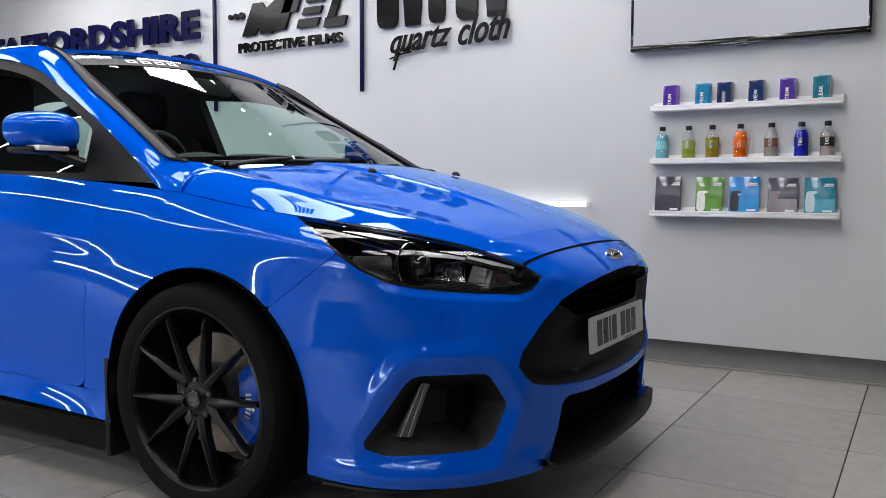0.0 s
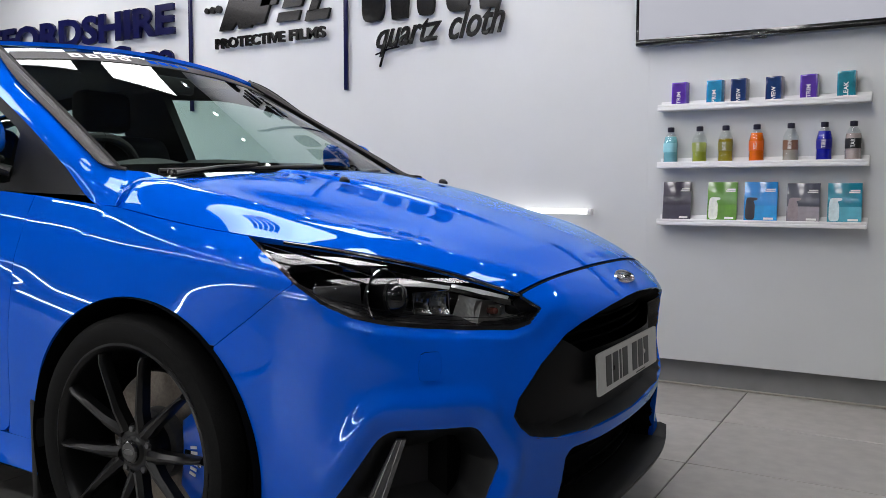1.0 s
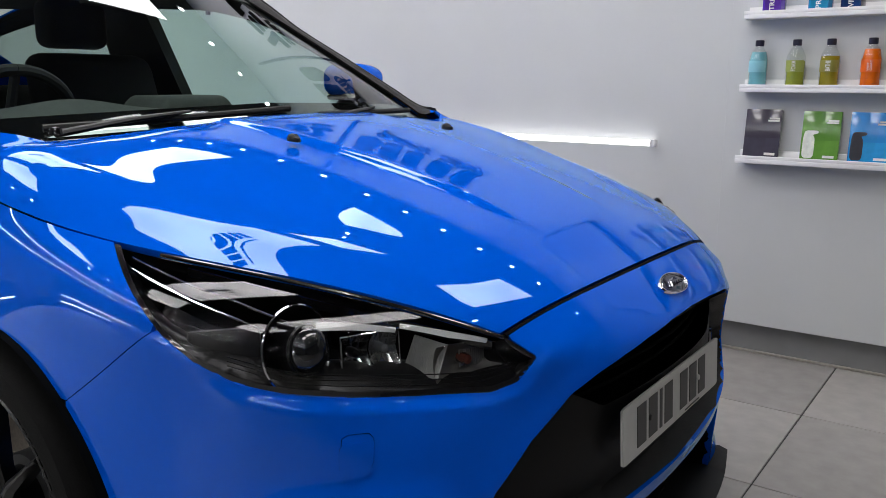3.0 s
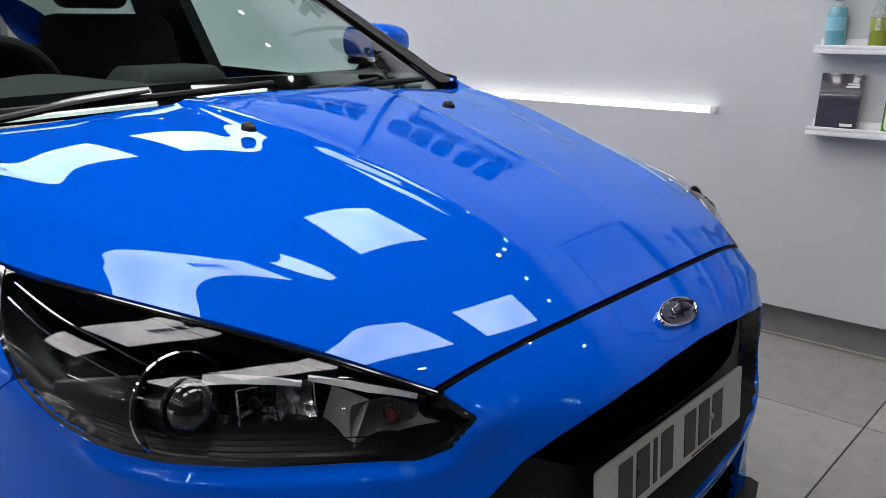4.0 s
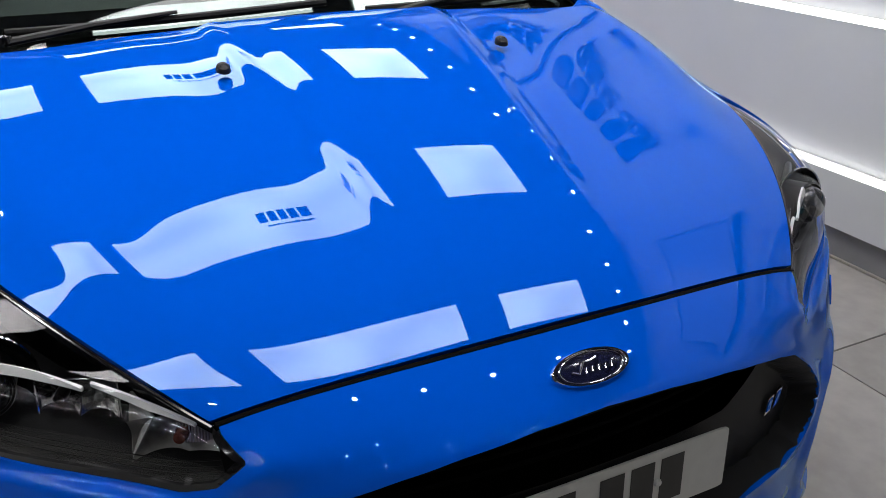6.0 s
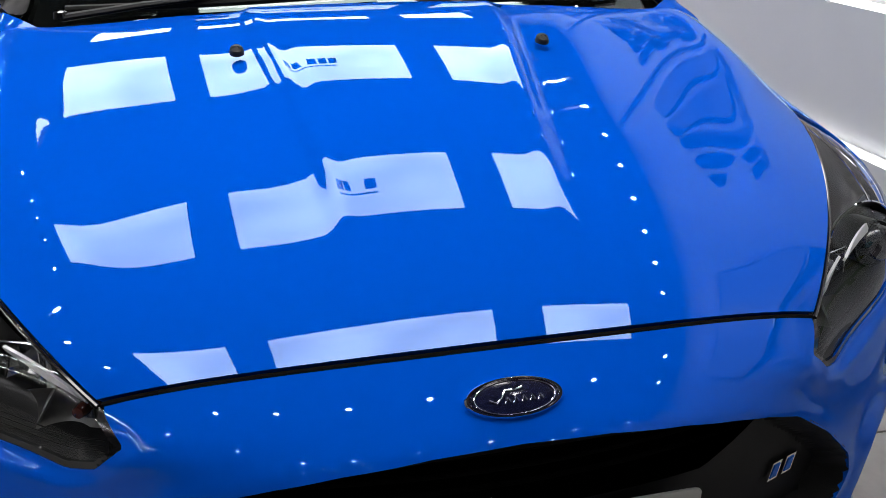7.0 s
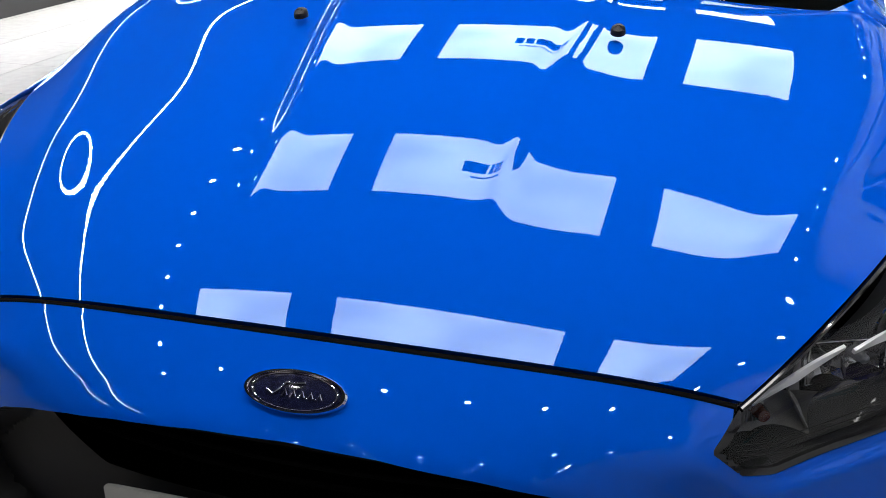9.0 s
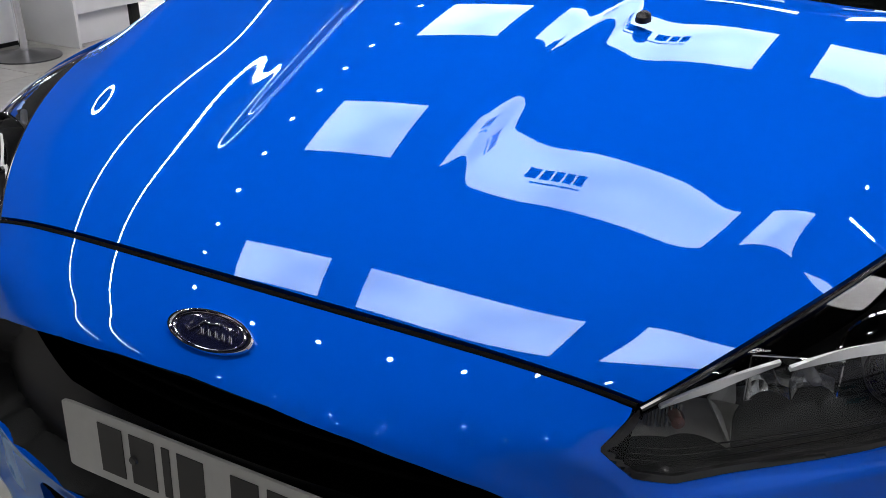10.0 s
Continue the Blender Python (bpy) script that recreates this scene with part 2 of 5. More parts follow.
def grid_mesh(name, P, d=None, flip=False, flange=0.0):
    """A mesh from a grid of places, kept only where the field d is positive, with clean edges along its zero line.
    flange: how deep the sheet's edges turn inwards."""
    n, m = P.shape[:2]
    d = np.ones((n, m)) if d is None else d
    verts, faces, at, normals = [], [], {}, []
    N = np.cross(np.gradient(P, axis=1), np.gradient(P, axis=0))
    N = N / (np.linalg.norm(N, axis=-1, keepdims=True) + 1e-12) * (-1 if flip else 1)

    def corner(i, j):
        k = (i, j)
        if k not in at:
            at[k] = len(verts); verts.append(P[i, j]); normals.append(N[i, j])
        return at[k]

    def cross(a, b):
        k = (a, b) if a < b else (b, a)
        if k not in at:
            t = min(.97, max(.03, d[a] / (d[a] - d[b])))
            at[k] = len(verts); verts.append(P[a] + (P[b] - P[a]) * t); normals.append(N[a] + (N[b] - N[a]) * t)
        return at[k]

    pos = d > 0
    cells = pos[:-1, :-1] | pos[1:, :-1] | pos[:-1, 1:] | pos[1:, 1:]
    for i, j in np.argwhere(cells):
        ring, poly = [(i, j), (i, j + 1), (i + 1, j + 1), (i + 1, j)], []
        for a, b in zip(ring, ring[1:] + ring[:1]):
            if pos[a]:
                poly.append(corner(*a))
            if pos[a] != pos[b]:
                poly.append(cross(a, b))
        poly = [p for q, p in enumerate(poly) if p != poly[q - 1]]
        if len(poly) > 2:
            faces.append(poly[::-1] if flip else poly)
    if flange:
        used, turned = {}, {}
        for f in faces:
            for a, b in zip(f, f[1:] + f[:1]):
                used[(min(a, b), max(a, b))] = used.get((min(a, b), max(a, b)), 0) + 1
        for f in list(faces):
            for a, b in zip(f, f[1:] + f[:1]):
                if used[(min(a, b), max(a, b))] == 1:
                    for k in (a, b):
                        if k not in turned:
                            turned[k] = len(verts); verts.append(verts[k] - normals[k] * flange)
                    faces.append([b, a, turned[a], turned[b]])
    me = bpy.data.meshes.new(name)
    me.from_pydata([tuple(v) for v in verts], [], faces)
    me.update()
    return me


def poly_field(px, pz, outline):
    """Signed distance of places to a closed outline: positive outside."""
    q = np.array(outline, float)
    best, inside = np.full(px.shape, 1e9), np.zeros(px.shape, bool)
    for a, b in zip(q, np.roll(q, -1, axis=0)):
        e = b - a
        t = np.clip(((px - a[0]) * e[0] + (pz - a[1]) * e[1]) / (e @ e), 0, 1)
        best = np.minimum(best, np.hypot(px - a[0] - t * e[0], pz - a[1] - t * e[1]))
        hit = ((a[1] > pz) != (b[1] > pz)) & (px < (b[0] - a[0]) * (pz - a[1]) / (b[1] - a[1] + 1e-12) + a[0])
        inside ^= hit
    return np.where(inside, -best, best)


def rounded(outline, steps=6, keep=.28):
    """Rounds the corners of an outline."""
    q, out = [Vector(p) for p in outline], []
    for i, p in enumerate(q):
        a, b = q[i - 1], q[(i + 1) % len(q)]
        s, e = p.lerp(a, keep), p.lerp(b, keep)
        for k in range(steps + 1):
            t = k / steps
            out.append(tuple(s.lerp(p, t).lerp(p.lerp(e, t), t)))
    return out


def text_mesh(body, size, depth, shear=0.0, bold=0.0):
    c = bpy.data.curves.new("lettering", "FONT")
    c.body, c.size, c.extrude, c.shear, c.offset, c.resolution_u = body, size, depth / 2, shear, bold, 3
    c.align_x = "LEFT"
    tmp = bpy.data.objects.new("lettering", c)
    scene.collection.objects.link(tmp)
    bpy.context.view_layer.update()
    me = bpy.data.meshes.new_from_object(tmp.evaluated_get(bpy.context.evaluated_depsgraph_get()))
    bpy.data.objects.remove(tmp)
    return me


def fit_text(name, body, mat, width, height, depth, m, parent=None, shear=0.0, bold=0.0, label=""):
    """Lettering stretched to a width and height, its lower left at the pose m, facing the pose's z."""
    me = text_mesh(body, .1, .01, shear, bold)
    co = np.empty(len(me.vertices) * 3); me.vertices.foreach_get("co", co); co = co.reshape(-1, 3)
    lo, hi = co.min(0), co.max(0)
    co = (co - lo) / (hi - lo) * (width, height, depth)
    me.vertices.foreach_set("co", co.ravel()); me.update()
    ob = obj(name, me, mat, parent, label, 0)
    ob.matrix_basis = m
    return ob
# ---- car surfaces ----
# The car stands on z = 0, nose towards +x, its middle plane y = 0, front axle at x = 0.

def basis(k, ts, deg=3):
    """Clamped uniform B-spline weights: one row for each parameter in 0..1, one column for each of k control points."""
    deg = min(deg, k - 1)
    knots = np.r_[[0.0] * deg, np.linspace(0, 1, k - deg + 1), [1.0] * deg]
    ts = np.clip(np.asarray(ts, float), 0, 1 - 1e-9)
    b = np.array([[1.0 if knots[i] <= t < knots[i + 1] else 0.0 for i in range(len(knots) - 1)] for t in ts])
    for d in range(1, deg + 1):
        nb = np.zeros((len(ts), len(knots) - 1 - d))
        for i in range(len(knots) - 1 - d):
            l, r = knots[i + d] - knots[i], knots[i + d + 1] - knots[i + 1]
            if l > 0:
                nb[:, i] += (ts - knots[i]) / l * b[:, i]
            if r > 0:
                nb[:, i] += (knots[i + d + 1] - ts) / r * b[:, i + 1]
        b = nb
    return b


def hermite(xs, ys):
    """A smooth function through a few places (Catmull-Rom slopes), for increasing xs."""
    xs, ys = np.asarray(xs, float), np.asarray(ys, float)
    m = np.gradient(ys, xs, axis=0)

    def f(x):
        x = np.clip(np.asarray(x, float), xs[0], xs[-1])
        i = np.clip(np.searchsorted(xs, x, side="right") - 1, 0, len(xs) - 2)
        h = xs[i + 1] - xs[i]
        t = (x - xs[i]) / h
        if ys.ndim > 1:
            h, t = h[..., None], t[..., None]
        return ((2 * t**3 - 3 * t**2 + 1) * ys[i] + (t**3 - 2 * t**2 + t) * h * m[i]
                + (3 * t**2 - 2 * t**3) * ys[i + 1] + (t**3 - t**2) * h * m[i + 1])
    return f


def smooth(a, b, x):
    t = np.clip((np.asarray(x, float) - a) / (b - a), 0, 1)
    return t * t * (3 - 2 * t)


# bonnet: middle line and side edge, front to back
def polynomial(us, places, deg):
    """A very smooth line near a few places."""
    c = [np.polyfit(us, np.array(places)[:, k], deg) for k in range(3)]
    return lambda u: np.stack([np.polyval(k, np.asarray(u, float)) for k in c], -1)


HOOD_MID = polynomial([0, 0.16, 0.34, 0.54, 0.76, 1], [(.852, 0, .746), (.73, 0, .802), (.55, 0, .869), (.35, 0, .926), (.13, 0, .967), (-.045, 0, .984)], 3)
HOOD_EDGE = polynomial([0, 0.10, 0.24, 0.38, 0.53, 0.64, 0.78, 0.92, 1],
                       [(.815, .446, .705), (.755, .500, .733), (.66, .567, .765), (.54, .643, .796), (.40, .707, .819), (.30, .740, .830), (.156, .764, .851), (.0, .775, .875), (-.10, .772, .892)], 5)


# fine shape of the crown: how it departs from the plain sweep, front to back (rows) and outwards (columns), in metres
HOOD_CROWN = ((.00144, -.00113, -.00548, .00482), (.00434, -.01012, -.00986, .01389), (.00104, .0105, -.02757, .0152),
              (.00081, .00127, -.01347, .01204), (-.00068, -.00011, .00294, -.00266))


def hood_crown(u, w):
    return np.polynomial.chebyshev.chebval(2 * u - 1, np.stack([sum(c * w ** (2 * k) for k, c in enumerate(row)) for row in HOOD_CROWN]), tensor=False)


def hood_point(u, v):
    """A place on the bonnet: u front to back 0..1, v across -1..1 (right side negative)."""
    u, v = np.broadcast_arrays(np.asarray(u, float), np.asarray(v, float))
    c, e, w = HOOD_MID(u), HOOD_EDGE(u), np.abs(v)
    a = 1.0 - .05 * smooth(.2, .5, u) - 0.497 * smooth(0.45, 1.0, u)
    p = 4 + 14 * smooth(.4, 1, u)
    g = a * w**2 + (1 - a) * w**p
    x = c[..., 0] + (e[..., 0] - c[..., 0]) * w**2.2
    y = w * e[..., 1]
    z = c[..., 2] + (e[..., 2] - c[..., 2]) * g
    # raised middle panel with a soft step at its two edges
    yc = 0.150 + 0.088 * smooth(0.72, -0.10, x)
    d = y - yc
    rise = 0.00528 * smooth(0.775, 0.462, x)
    z = z + rise * (1 - smooth(-0.004, 0.030, d)) + 0.25 * rise * np.exp(-((d + 0.004) / 0.018) ** 2)
    z = z - 0.30 * rise * np.exp(-((d - 0.07) / 0.05) ** 2)
    # soft outer shoulder between the middle panel and the side edge
    far = smooth(.4, .9, u)
    z = z + (.00819 + .00305 * far) * smooth(.085, .406, u) * np.exp(-((w - .842 - .0533 * smooth(.3, .9, u)) / (.0928 - .0131 * far)) ** 2)
    z = z + hood_crown(u, w)
    # rear corners rise to the pillars' feet
    z = z + .007 * smooth(.87, 1, u) * smooth(.60, .86, w) * (1 - smooth(.93, 1, w))
    return np.stack([x, y * np.sign(v), z], -1)


# lower body: rows from the bottom edge up to the bonnet edge, each from the middle of the nose round to the tail
CHIN_LINE = [(.905, 0, .175), (.90, .20, .175), (.883, .428, .17), (.82, .573, .165), (.718, .692, .165), (.56, .785, .165), (.42, .825, .18), (.2, .835, .19), (0, .835, .2), (-.25, .835, .2), (-.45, .84, .215), (-.9, .845, .22), (-2.0, .845, .23), (-2.7, .84, .24), (-3.2, .78, .26), (-3.42, .55, .27), (-3.45, 0, .27)]
LOWER_LINE = [(.925, 0, .29), (.92, .20, .29), (.893, .423, .28), (.826, .577, .28), (.726, .70, .28), (.572, .796, .28), (.42, .83, .29), (.2, .845, .3), (0, .85, .3), (-.25, .845, .3), (-.45, .812, .3), (-.9, .805, .3), (-2.0, .805, .31), (-2.7, .845, .32), (-3.2, .80, .34), (-3.46, .57, .35), (-3.49, 0, .35)]
MIDDLE_LINE = [(.945, 0, .42), (.94, .20, .42), (.905, .42, .43), (.845, .565, .44), (.737, .692, .44), (.573, .789, .44), (.42, .828, .44), (.2, .85, .44), (0, .857, .44), (-.25, .85, .44), (-.45, .835, .44), (-.9, .828, .44), (-2.0, .828, .45), (-2.7, .855, .46), (-3.2, .81, .48), (-3.48, .58, .5), (-3.51, 0, .5)]
WAIST_LINE = [(.968, 0, .58), (.96, .20, .575), (.905, .42, .56), (.824, .559, .545), (.725, .695, .545), (.575, .785, .55), (.42, .822, .56), (.2, .845, .57), (0, .857, .58), (-.25, .852, .58), (-.45, .848, .58), (-.9, .845, .58), (-2.0, .845, .59), (-2.7, .86, .6), (-3.2, .81, .62), (-3.46, .58, .64), (-3.49, 0, .64)]
SHOULDER_LINE = [(.9721, 0, .6573), (.9653, .20, .6590), (.8869, .42, .6610), (.761, .541, .635), (.675, .695, .646), (.560, .781, .663), (.435, .822, .680), (.2, .825, .69), (0, .84, .71), (-.25, .843, .72), (-.45, .85, .73), (-.9, .85, .74), (-2.0, .85, .75), (-2.7, .855, .76), (-3.2, .79, .78), (-3.42, .57, .8), (-3.45, 0, .8)]
UPPER_LINE = [(.9152, 0, .7080), (.9037, .20, .6937), (.8590, .43, .6745), (.768, .550, .700), (.688, .710, .737), (.544, .808, .777), (.395, .832, .792), (.2, .808, .802), (0, .812, .805), (-.25, .82, .825), (-.45, .828, .84), (-.9, .835, .86), (-2.0, .84, .88), (-2.7, .825, .9), (-3.1, .74, .92), (-3.35, .55, .94), (-3.38, 0, .94)]
BELT_LINE = [(.858, 0, .743), (.8350, .20, .7365), (.819, .446, .702), (.755, .503, .733), (.655, .573, .766), (.50, .662, .802), (.30, .742, .828), (.156, .764, .849), (.0, .777, .873), (-.10, .775, .89), (-.45, .79, .925), (-.9, .80, .95), (-2.0, .80, .985), (-2.7, .77, 1.0), (-3.0, .68, 1.02), (-3.2, .50, 1.03), (-3.24, 0, 1.03)]
ROWS = [CHIN_LINE, LOWER_LINE, MIDDLE_LINE, WAIST_LINE, SHOULDER_LINE, UPPER_LINE, BELT_LINE]
NS = len(ROWS[0])
NET = np.array(ROWS)
STATION = np.concatenate([[0], np.cumsum(np.linalg.norm(np.diff(NET[3], axis=0), axis=1))])


def wrap_grid(n_front=150, n_side=40, n_up=64):
    """The lower body as one sheet: rows up, columns from the right side's tail round the nose to the left side's tail."""
    full = np.concatenate([NET[:, :0:-1] * (1, -1, 1), NET], axis=1)
    k = full.shape[1]
    front = np.linspace(0.18, 0.82, 2 * n_front + 1)
    back = np.linspace(0, 0.18, n_side, endpoint=False)
    s = np.r_[back, front, 1 - back[::-1]]
    t = np.linspace(0, 1, n_up)
    g = np.einsum("ti,ijc,sj->tsc", basis(len(ROWS), t), full, basis(k, s))
    # let the top edge follow the bonnet's front and side edges exactly
    v = np.linspace(-1, 1, 240)
    nose = hood_point(np.zeros_like(v), v) + np.array((.0040, 0, -.0022))
    u = np.linspace(0, 1, 240)
    flank = HOOD_EDGE(u) + np.array((0, .0025, -.001))
    edge = np.concatenate([(flank * (1, -1, 1))[::-1], nose, flank])
    top = g[-1]
    near = edge[np.linalg.norm(top[:, None] - edge[None], axis=-1).argmin(1)]
    for _ in range(4):
        near[1:-1] = (near[:-2] + 2 * near[1:-1] + near[2:]) / 4
    hold = smooth(-.30, -.08, top[:, 0])[None, :, None] * smooth(.62, 1, t)[:, None, None]
    return g + (near - top)[None] * hold, s, t

# ---- room ----
CEIL_Z = 2.72
WALL_Y = 1.83
BACK_X, FRONT_X, RIGHT_Y = -6.2, 5.2, -4.6


def wall(name, bm, mat, label):
    return tagged(part(name, bm, mat, None, "", 0), label, "wall", kind="structure")


wall("wall_north", box(BACK_X, FRONT_X, WALL_Y, WALL_Y + .12, .128, CEIL_Z), WALL, "smooth white painted showroom wall above a grey plinth")
# unseen south wall, added dark to keep reflections on the flank deep
wall("wall_south", box(BACK_X, FRONT_X, RIGHT_Y - .12, RIGHT_Y, 0, CEIL_Z), DARK_WALL, "plain dark grey unseen wall behind the desks, keeps reflections dark")
wall("wall_west", box(BACK_X - .12, BACK_X, RIGHT_Y - .12, WALL_Y + .12, 0, CEIL_Z), KICK, "plain grey end wall behind the car")
# unseen east wall, added dark for the same reason
wall("wall_east", box(FRONT_X, FRONT_X + .12, RIGHT_Y - .12, WALL_Y + .12, 0, CEIL_Z), DARK_WALL, "plain dark grey unseen end wall in front of the car, keeps reflections dark")
tagged(part("plinth", box(BACK_X, FRONT_X, WALL_Y + .045, WALL_Y + .12, 0, .126), KICK, None, "", 0), "recessed grey plinth under the white wall", "plinth", kind="structure")
tagged(part("trim", box(BACK_X, FRONT_X, WALL_Y + .033, WALL_Y + .045, 0, .010, .003), material("plinth_sealant", (.32, .30, .26), .5, grain=.1), None, "", 0), "thin pale sealant strip where plinth meets tiles", "trim", kind="structure")
tagged(part("ceiling", box(BACK_X, FRONT_X, RIGHT_Y, WALL_Y, CEIL_Z, CEIL_Z + .1), CEIL, None, "", 0), "matt black showroom ceiling", "ceiling", kind="structure")
# raised wall panel that carries the shelves
wall("wall_panel", box(.43, FRONT_X, WALL_Y - .006, WALL_Y - .001, .128, CEIL_Z, .002), WALL, "white wall panel with a fine seam behind the shelves")

floor_bm = box(BACK_X, FRONT_X, RIGHT_Y, WALL_Y + .12, -.06, -.004)
floor_ob = tagged(part("floor", floor_bm, GROUT, None, "", 0), "large grey porcelain floor tiles with dark joints", "floor", kind="structure")

# ceiling lights: light panels in three lines, and rows of small spots
def light_panel(x0, x1, y0, y1, mirrored=None):
    t = thing("ceiling_light", "square-edged white light panel set in the black ceiling", "ceiling light", "ceiling light panels", ((x0 + x1) / 2, (y0 + y1) / 2, CEIL_Z))
    w, h = (x1 - x0) / 2, (y1 - y0) / 2
    part("frame", box(-w - .012, w + .012, -h - .012, h + .012, -.012, 0, .003), BLACK_PLASTIC, t)
    part("diffuser", box(-w, w, -h, h, -.018, -.0125), PANEL, t, "glowing white diffuser", 0)
    return t


COLS = [(-1.456, -.888), (-.642, .534), (.805, 1.352)]
for row, (x0, x1) in enumerate([(.672, 1.085), (-.723, -.203), (-2.296, -1.696), (-4.3, -3.4)]):
    for col, (y0, y1) in enumerate(COLS):
        p = light_panel(x0, x1, y0, y1)
        if col == 1 and row in (1, 2):
            # printed logo: plain blocks and a thin line
            for k in range(5):
                part("logo_mark", box(-.045, .045, -.155 + k * .064, -.155 + k * .064 + .05, -.0195, -.0182), LETTER_NAVY, p, "", 0)
            part("logo_mark", box(.075, .088, -.12, .15, -.0195, -.0182), LETTER_NAVY, p, "", 0)
spot0 = thing("ceiling_spot", "small round recessed spot lamp with a bright lens", "spot lamp", "ceiling spots", (0, 0, CEIL_Z))
part("bezel", lathe([(.018, 0), (.032, -.001), (.032, -.006), (.018, -.010)], "Z", 24), CHROME, spot0)
part("lens", disc_cap(lathe([(.017, -.004), (.013, -.006)], "Z", 20)), SPOT, spot0, "bright lens", 0)
spots = [(1.603 - .354 * k, y) for k in range(15) for y in (-1.738, 1.647)] + [(1.447, -1.263 + .47 * k) for k in range(6)] + [(x, -1.66 + .5533 * k) for x in (2.55, 3.3, 4.05) for k in range(7)]
spot0.matrix_basis = Matrix.Translation((*spots[0], CEIL_Z))
for x, y in spots[1:]:
    copy_thing(spot0, Matrix.Translation((x, y, CEIL_Z)))


# LED tubes along the walls
def led_tube(x0, x1, y, z, face):
    t = thing("led_tube", "long slim white LED tube lit on the wall", "LED tube", "wall LED tubes", (x0, y, z))
    part("tube", sweep([(0.02, 0, 0), (x1 - x0 - .02, 0, 0)], .013, 14), TUBE if face > 0 else STRIP, t)
    for a, b in ((0, .022), (x1 - x0 - .022, x1 - x0)):
        part("end_cap", box(a, b, -.015, .015, -.015, .015, .004), SHELF_WHITE, t)
    k = 1
    while k * 1.2 < x1 - x0:
        part("clip", box(k * 1.2 - .006, k * 1.2 + .006, -.016, .03 * face, -.016, .016, .002), SHELF_WHITE, t)
        k += 1
    part("mount", box(.02, x1 - x0 - .02, .014 * face, .030 * face, -.008, .008, .002), SHELF_WHITE, t)
    return t


led_tube(-4.6, .165, WALL_Y - .032, .828, 1)
led_tube(-4.6, .115, WALL_Y - .032, .345, 1)
for z, x1 in ((.828, .4), (.345, .3)):
    led_tube(-6.0, x1, RIGHT_Y + .032, z, -1)


# LED strips along the ceiling beside the car
def led_strip(x0, x1, y):
    t = thing("led_strip", "thin bright LED strip running along the black ceiling", "LED strip", "ceiling LED strips", (x0, y, CEIL_Z))
    part("channel", box(0, x1 - x0, -.018, .018, -.012, 0, .002), BLACK_PLASTIC, t)
    part("diffuser", box(.01, x1 - x0 - .01, -.009, .009, -.016, -.0122), STRIP, t, "bright diffuser", 0)


for y, x1 in ((-2.66, 2.9), (-3.52, 2.9)):
    led_strip(-6.0, x1, y)

# ---- wall lettering ----
def facing(x, z, y=WALL_Y - .02):
    return pose(x, y, z, 90)


LY = WALL_Y - .028
sign1 = thing("wall_sign", "raised navy letters of a showroom sign standing off the white wall", "sign", "wall signs", (-5.4, LY, 1.5))
fit_text("lettering", "STAFFORDSHIRE", LETTER_NAVY, 2.72, .205, .022, pose(-.06, .0, .462, 90), sign1, bold=.004)
fit_text("lettering", "Car Care", LETTER_NAVY, 1.24, .20, .022, pose(1.41, .0, .228, 90), sign1, bold=.003)


def divider(x, z0, z1):
    t = thing("wall_divider", "slim navy strip standing upright on the white wall", "wall strip", "wall strips", (x, LY, z0))
    part("strip", box(-.011, .011, 0, .02, 0, z1 - z0, .002), LETTER_NAVY, t)


divider(-2.615, 1.45, 2.55)
divider(-1.350, 1.516, 2.55)


def slab(name, x, z, w, h, lean, mat, parent, notch=0.0):
    """One heavy slanted block of a logo, with an optional cut."""
    o = [(0, 0), (w, 0), (w + lean, h), (lean, h)]
    if notch:
        o = [(0, 0), (w * .38, 0), (w * .5 + lean * .2, h * notch), (w * .62, 0), (w, 0), (w + lean, h), (w * .7 + lean, h), (w * .5 + lean * .8, h * (1 - notch)), (w * .3 + lean, h), (lean, h)]
    return part(name, prism(o, .022, lambda u, v, q: (x + u, q, z + v)), mat, parent, "", 0)


logo1 = thing("wall_logo", "raised gloss black slanted logo over a tagline on white wall", "sign", "wall signs", (-2.37, LY, 1.828))
fit_text("lettering", "PROTECTIVE", LETTER_BLACK, .575, .066, .018, pose(0, 0, 0, 90), logo1, bold=.0035)
fit_text("lettering", "FILMS", LETTER_BLACK, .275, .066, .018, pose(.612, 0, 0, 90), logo1, bold=.0035)
slab("block", .02, .115, .27, .21, .10, LETTER_BLACK, logo1, .22)
slab("block", .30, .13, .10, .20, .09, LETTER_BLACK, logo1)
slab("block", .37, .235, .13, .095, .04, LETTER_BLACK, logo1)
slab("block", .50, .125, .17, .055, .02, LETTER_BLACK, logo1)
slab("block", .545, .205, .15, .045, .02, LETTER_BLACK, logo1)
slab("block", .58, .28, .15, .045, .02, LETTER_BLACK, logo1)
slab("block", .72, .11, .17, .06, .02, LETTER_BLACK, logo1)
slab("block", .75, .165, .06, .16, .07, LETTER_BLACK, logo1)
for k in range(3):
    part("dot", disc_cap(lathe([(.018 + .003 * k, 0), (.018 + .003 * k, .02)], "Y", 20)), LETTER_BLACK, logo1).location = (-.09 + .052 * k, 0, .255)

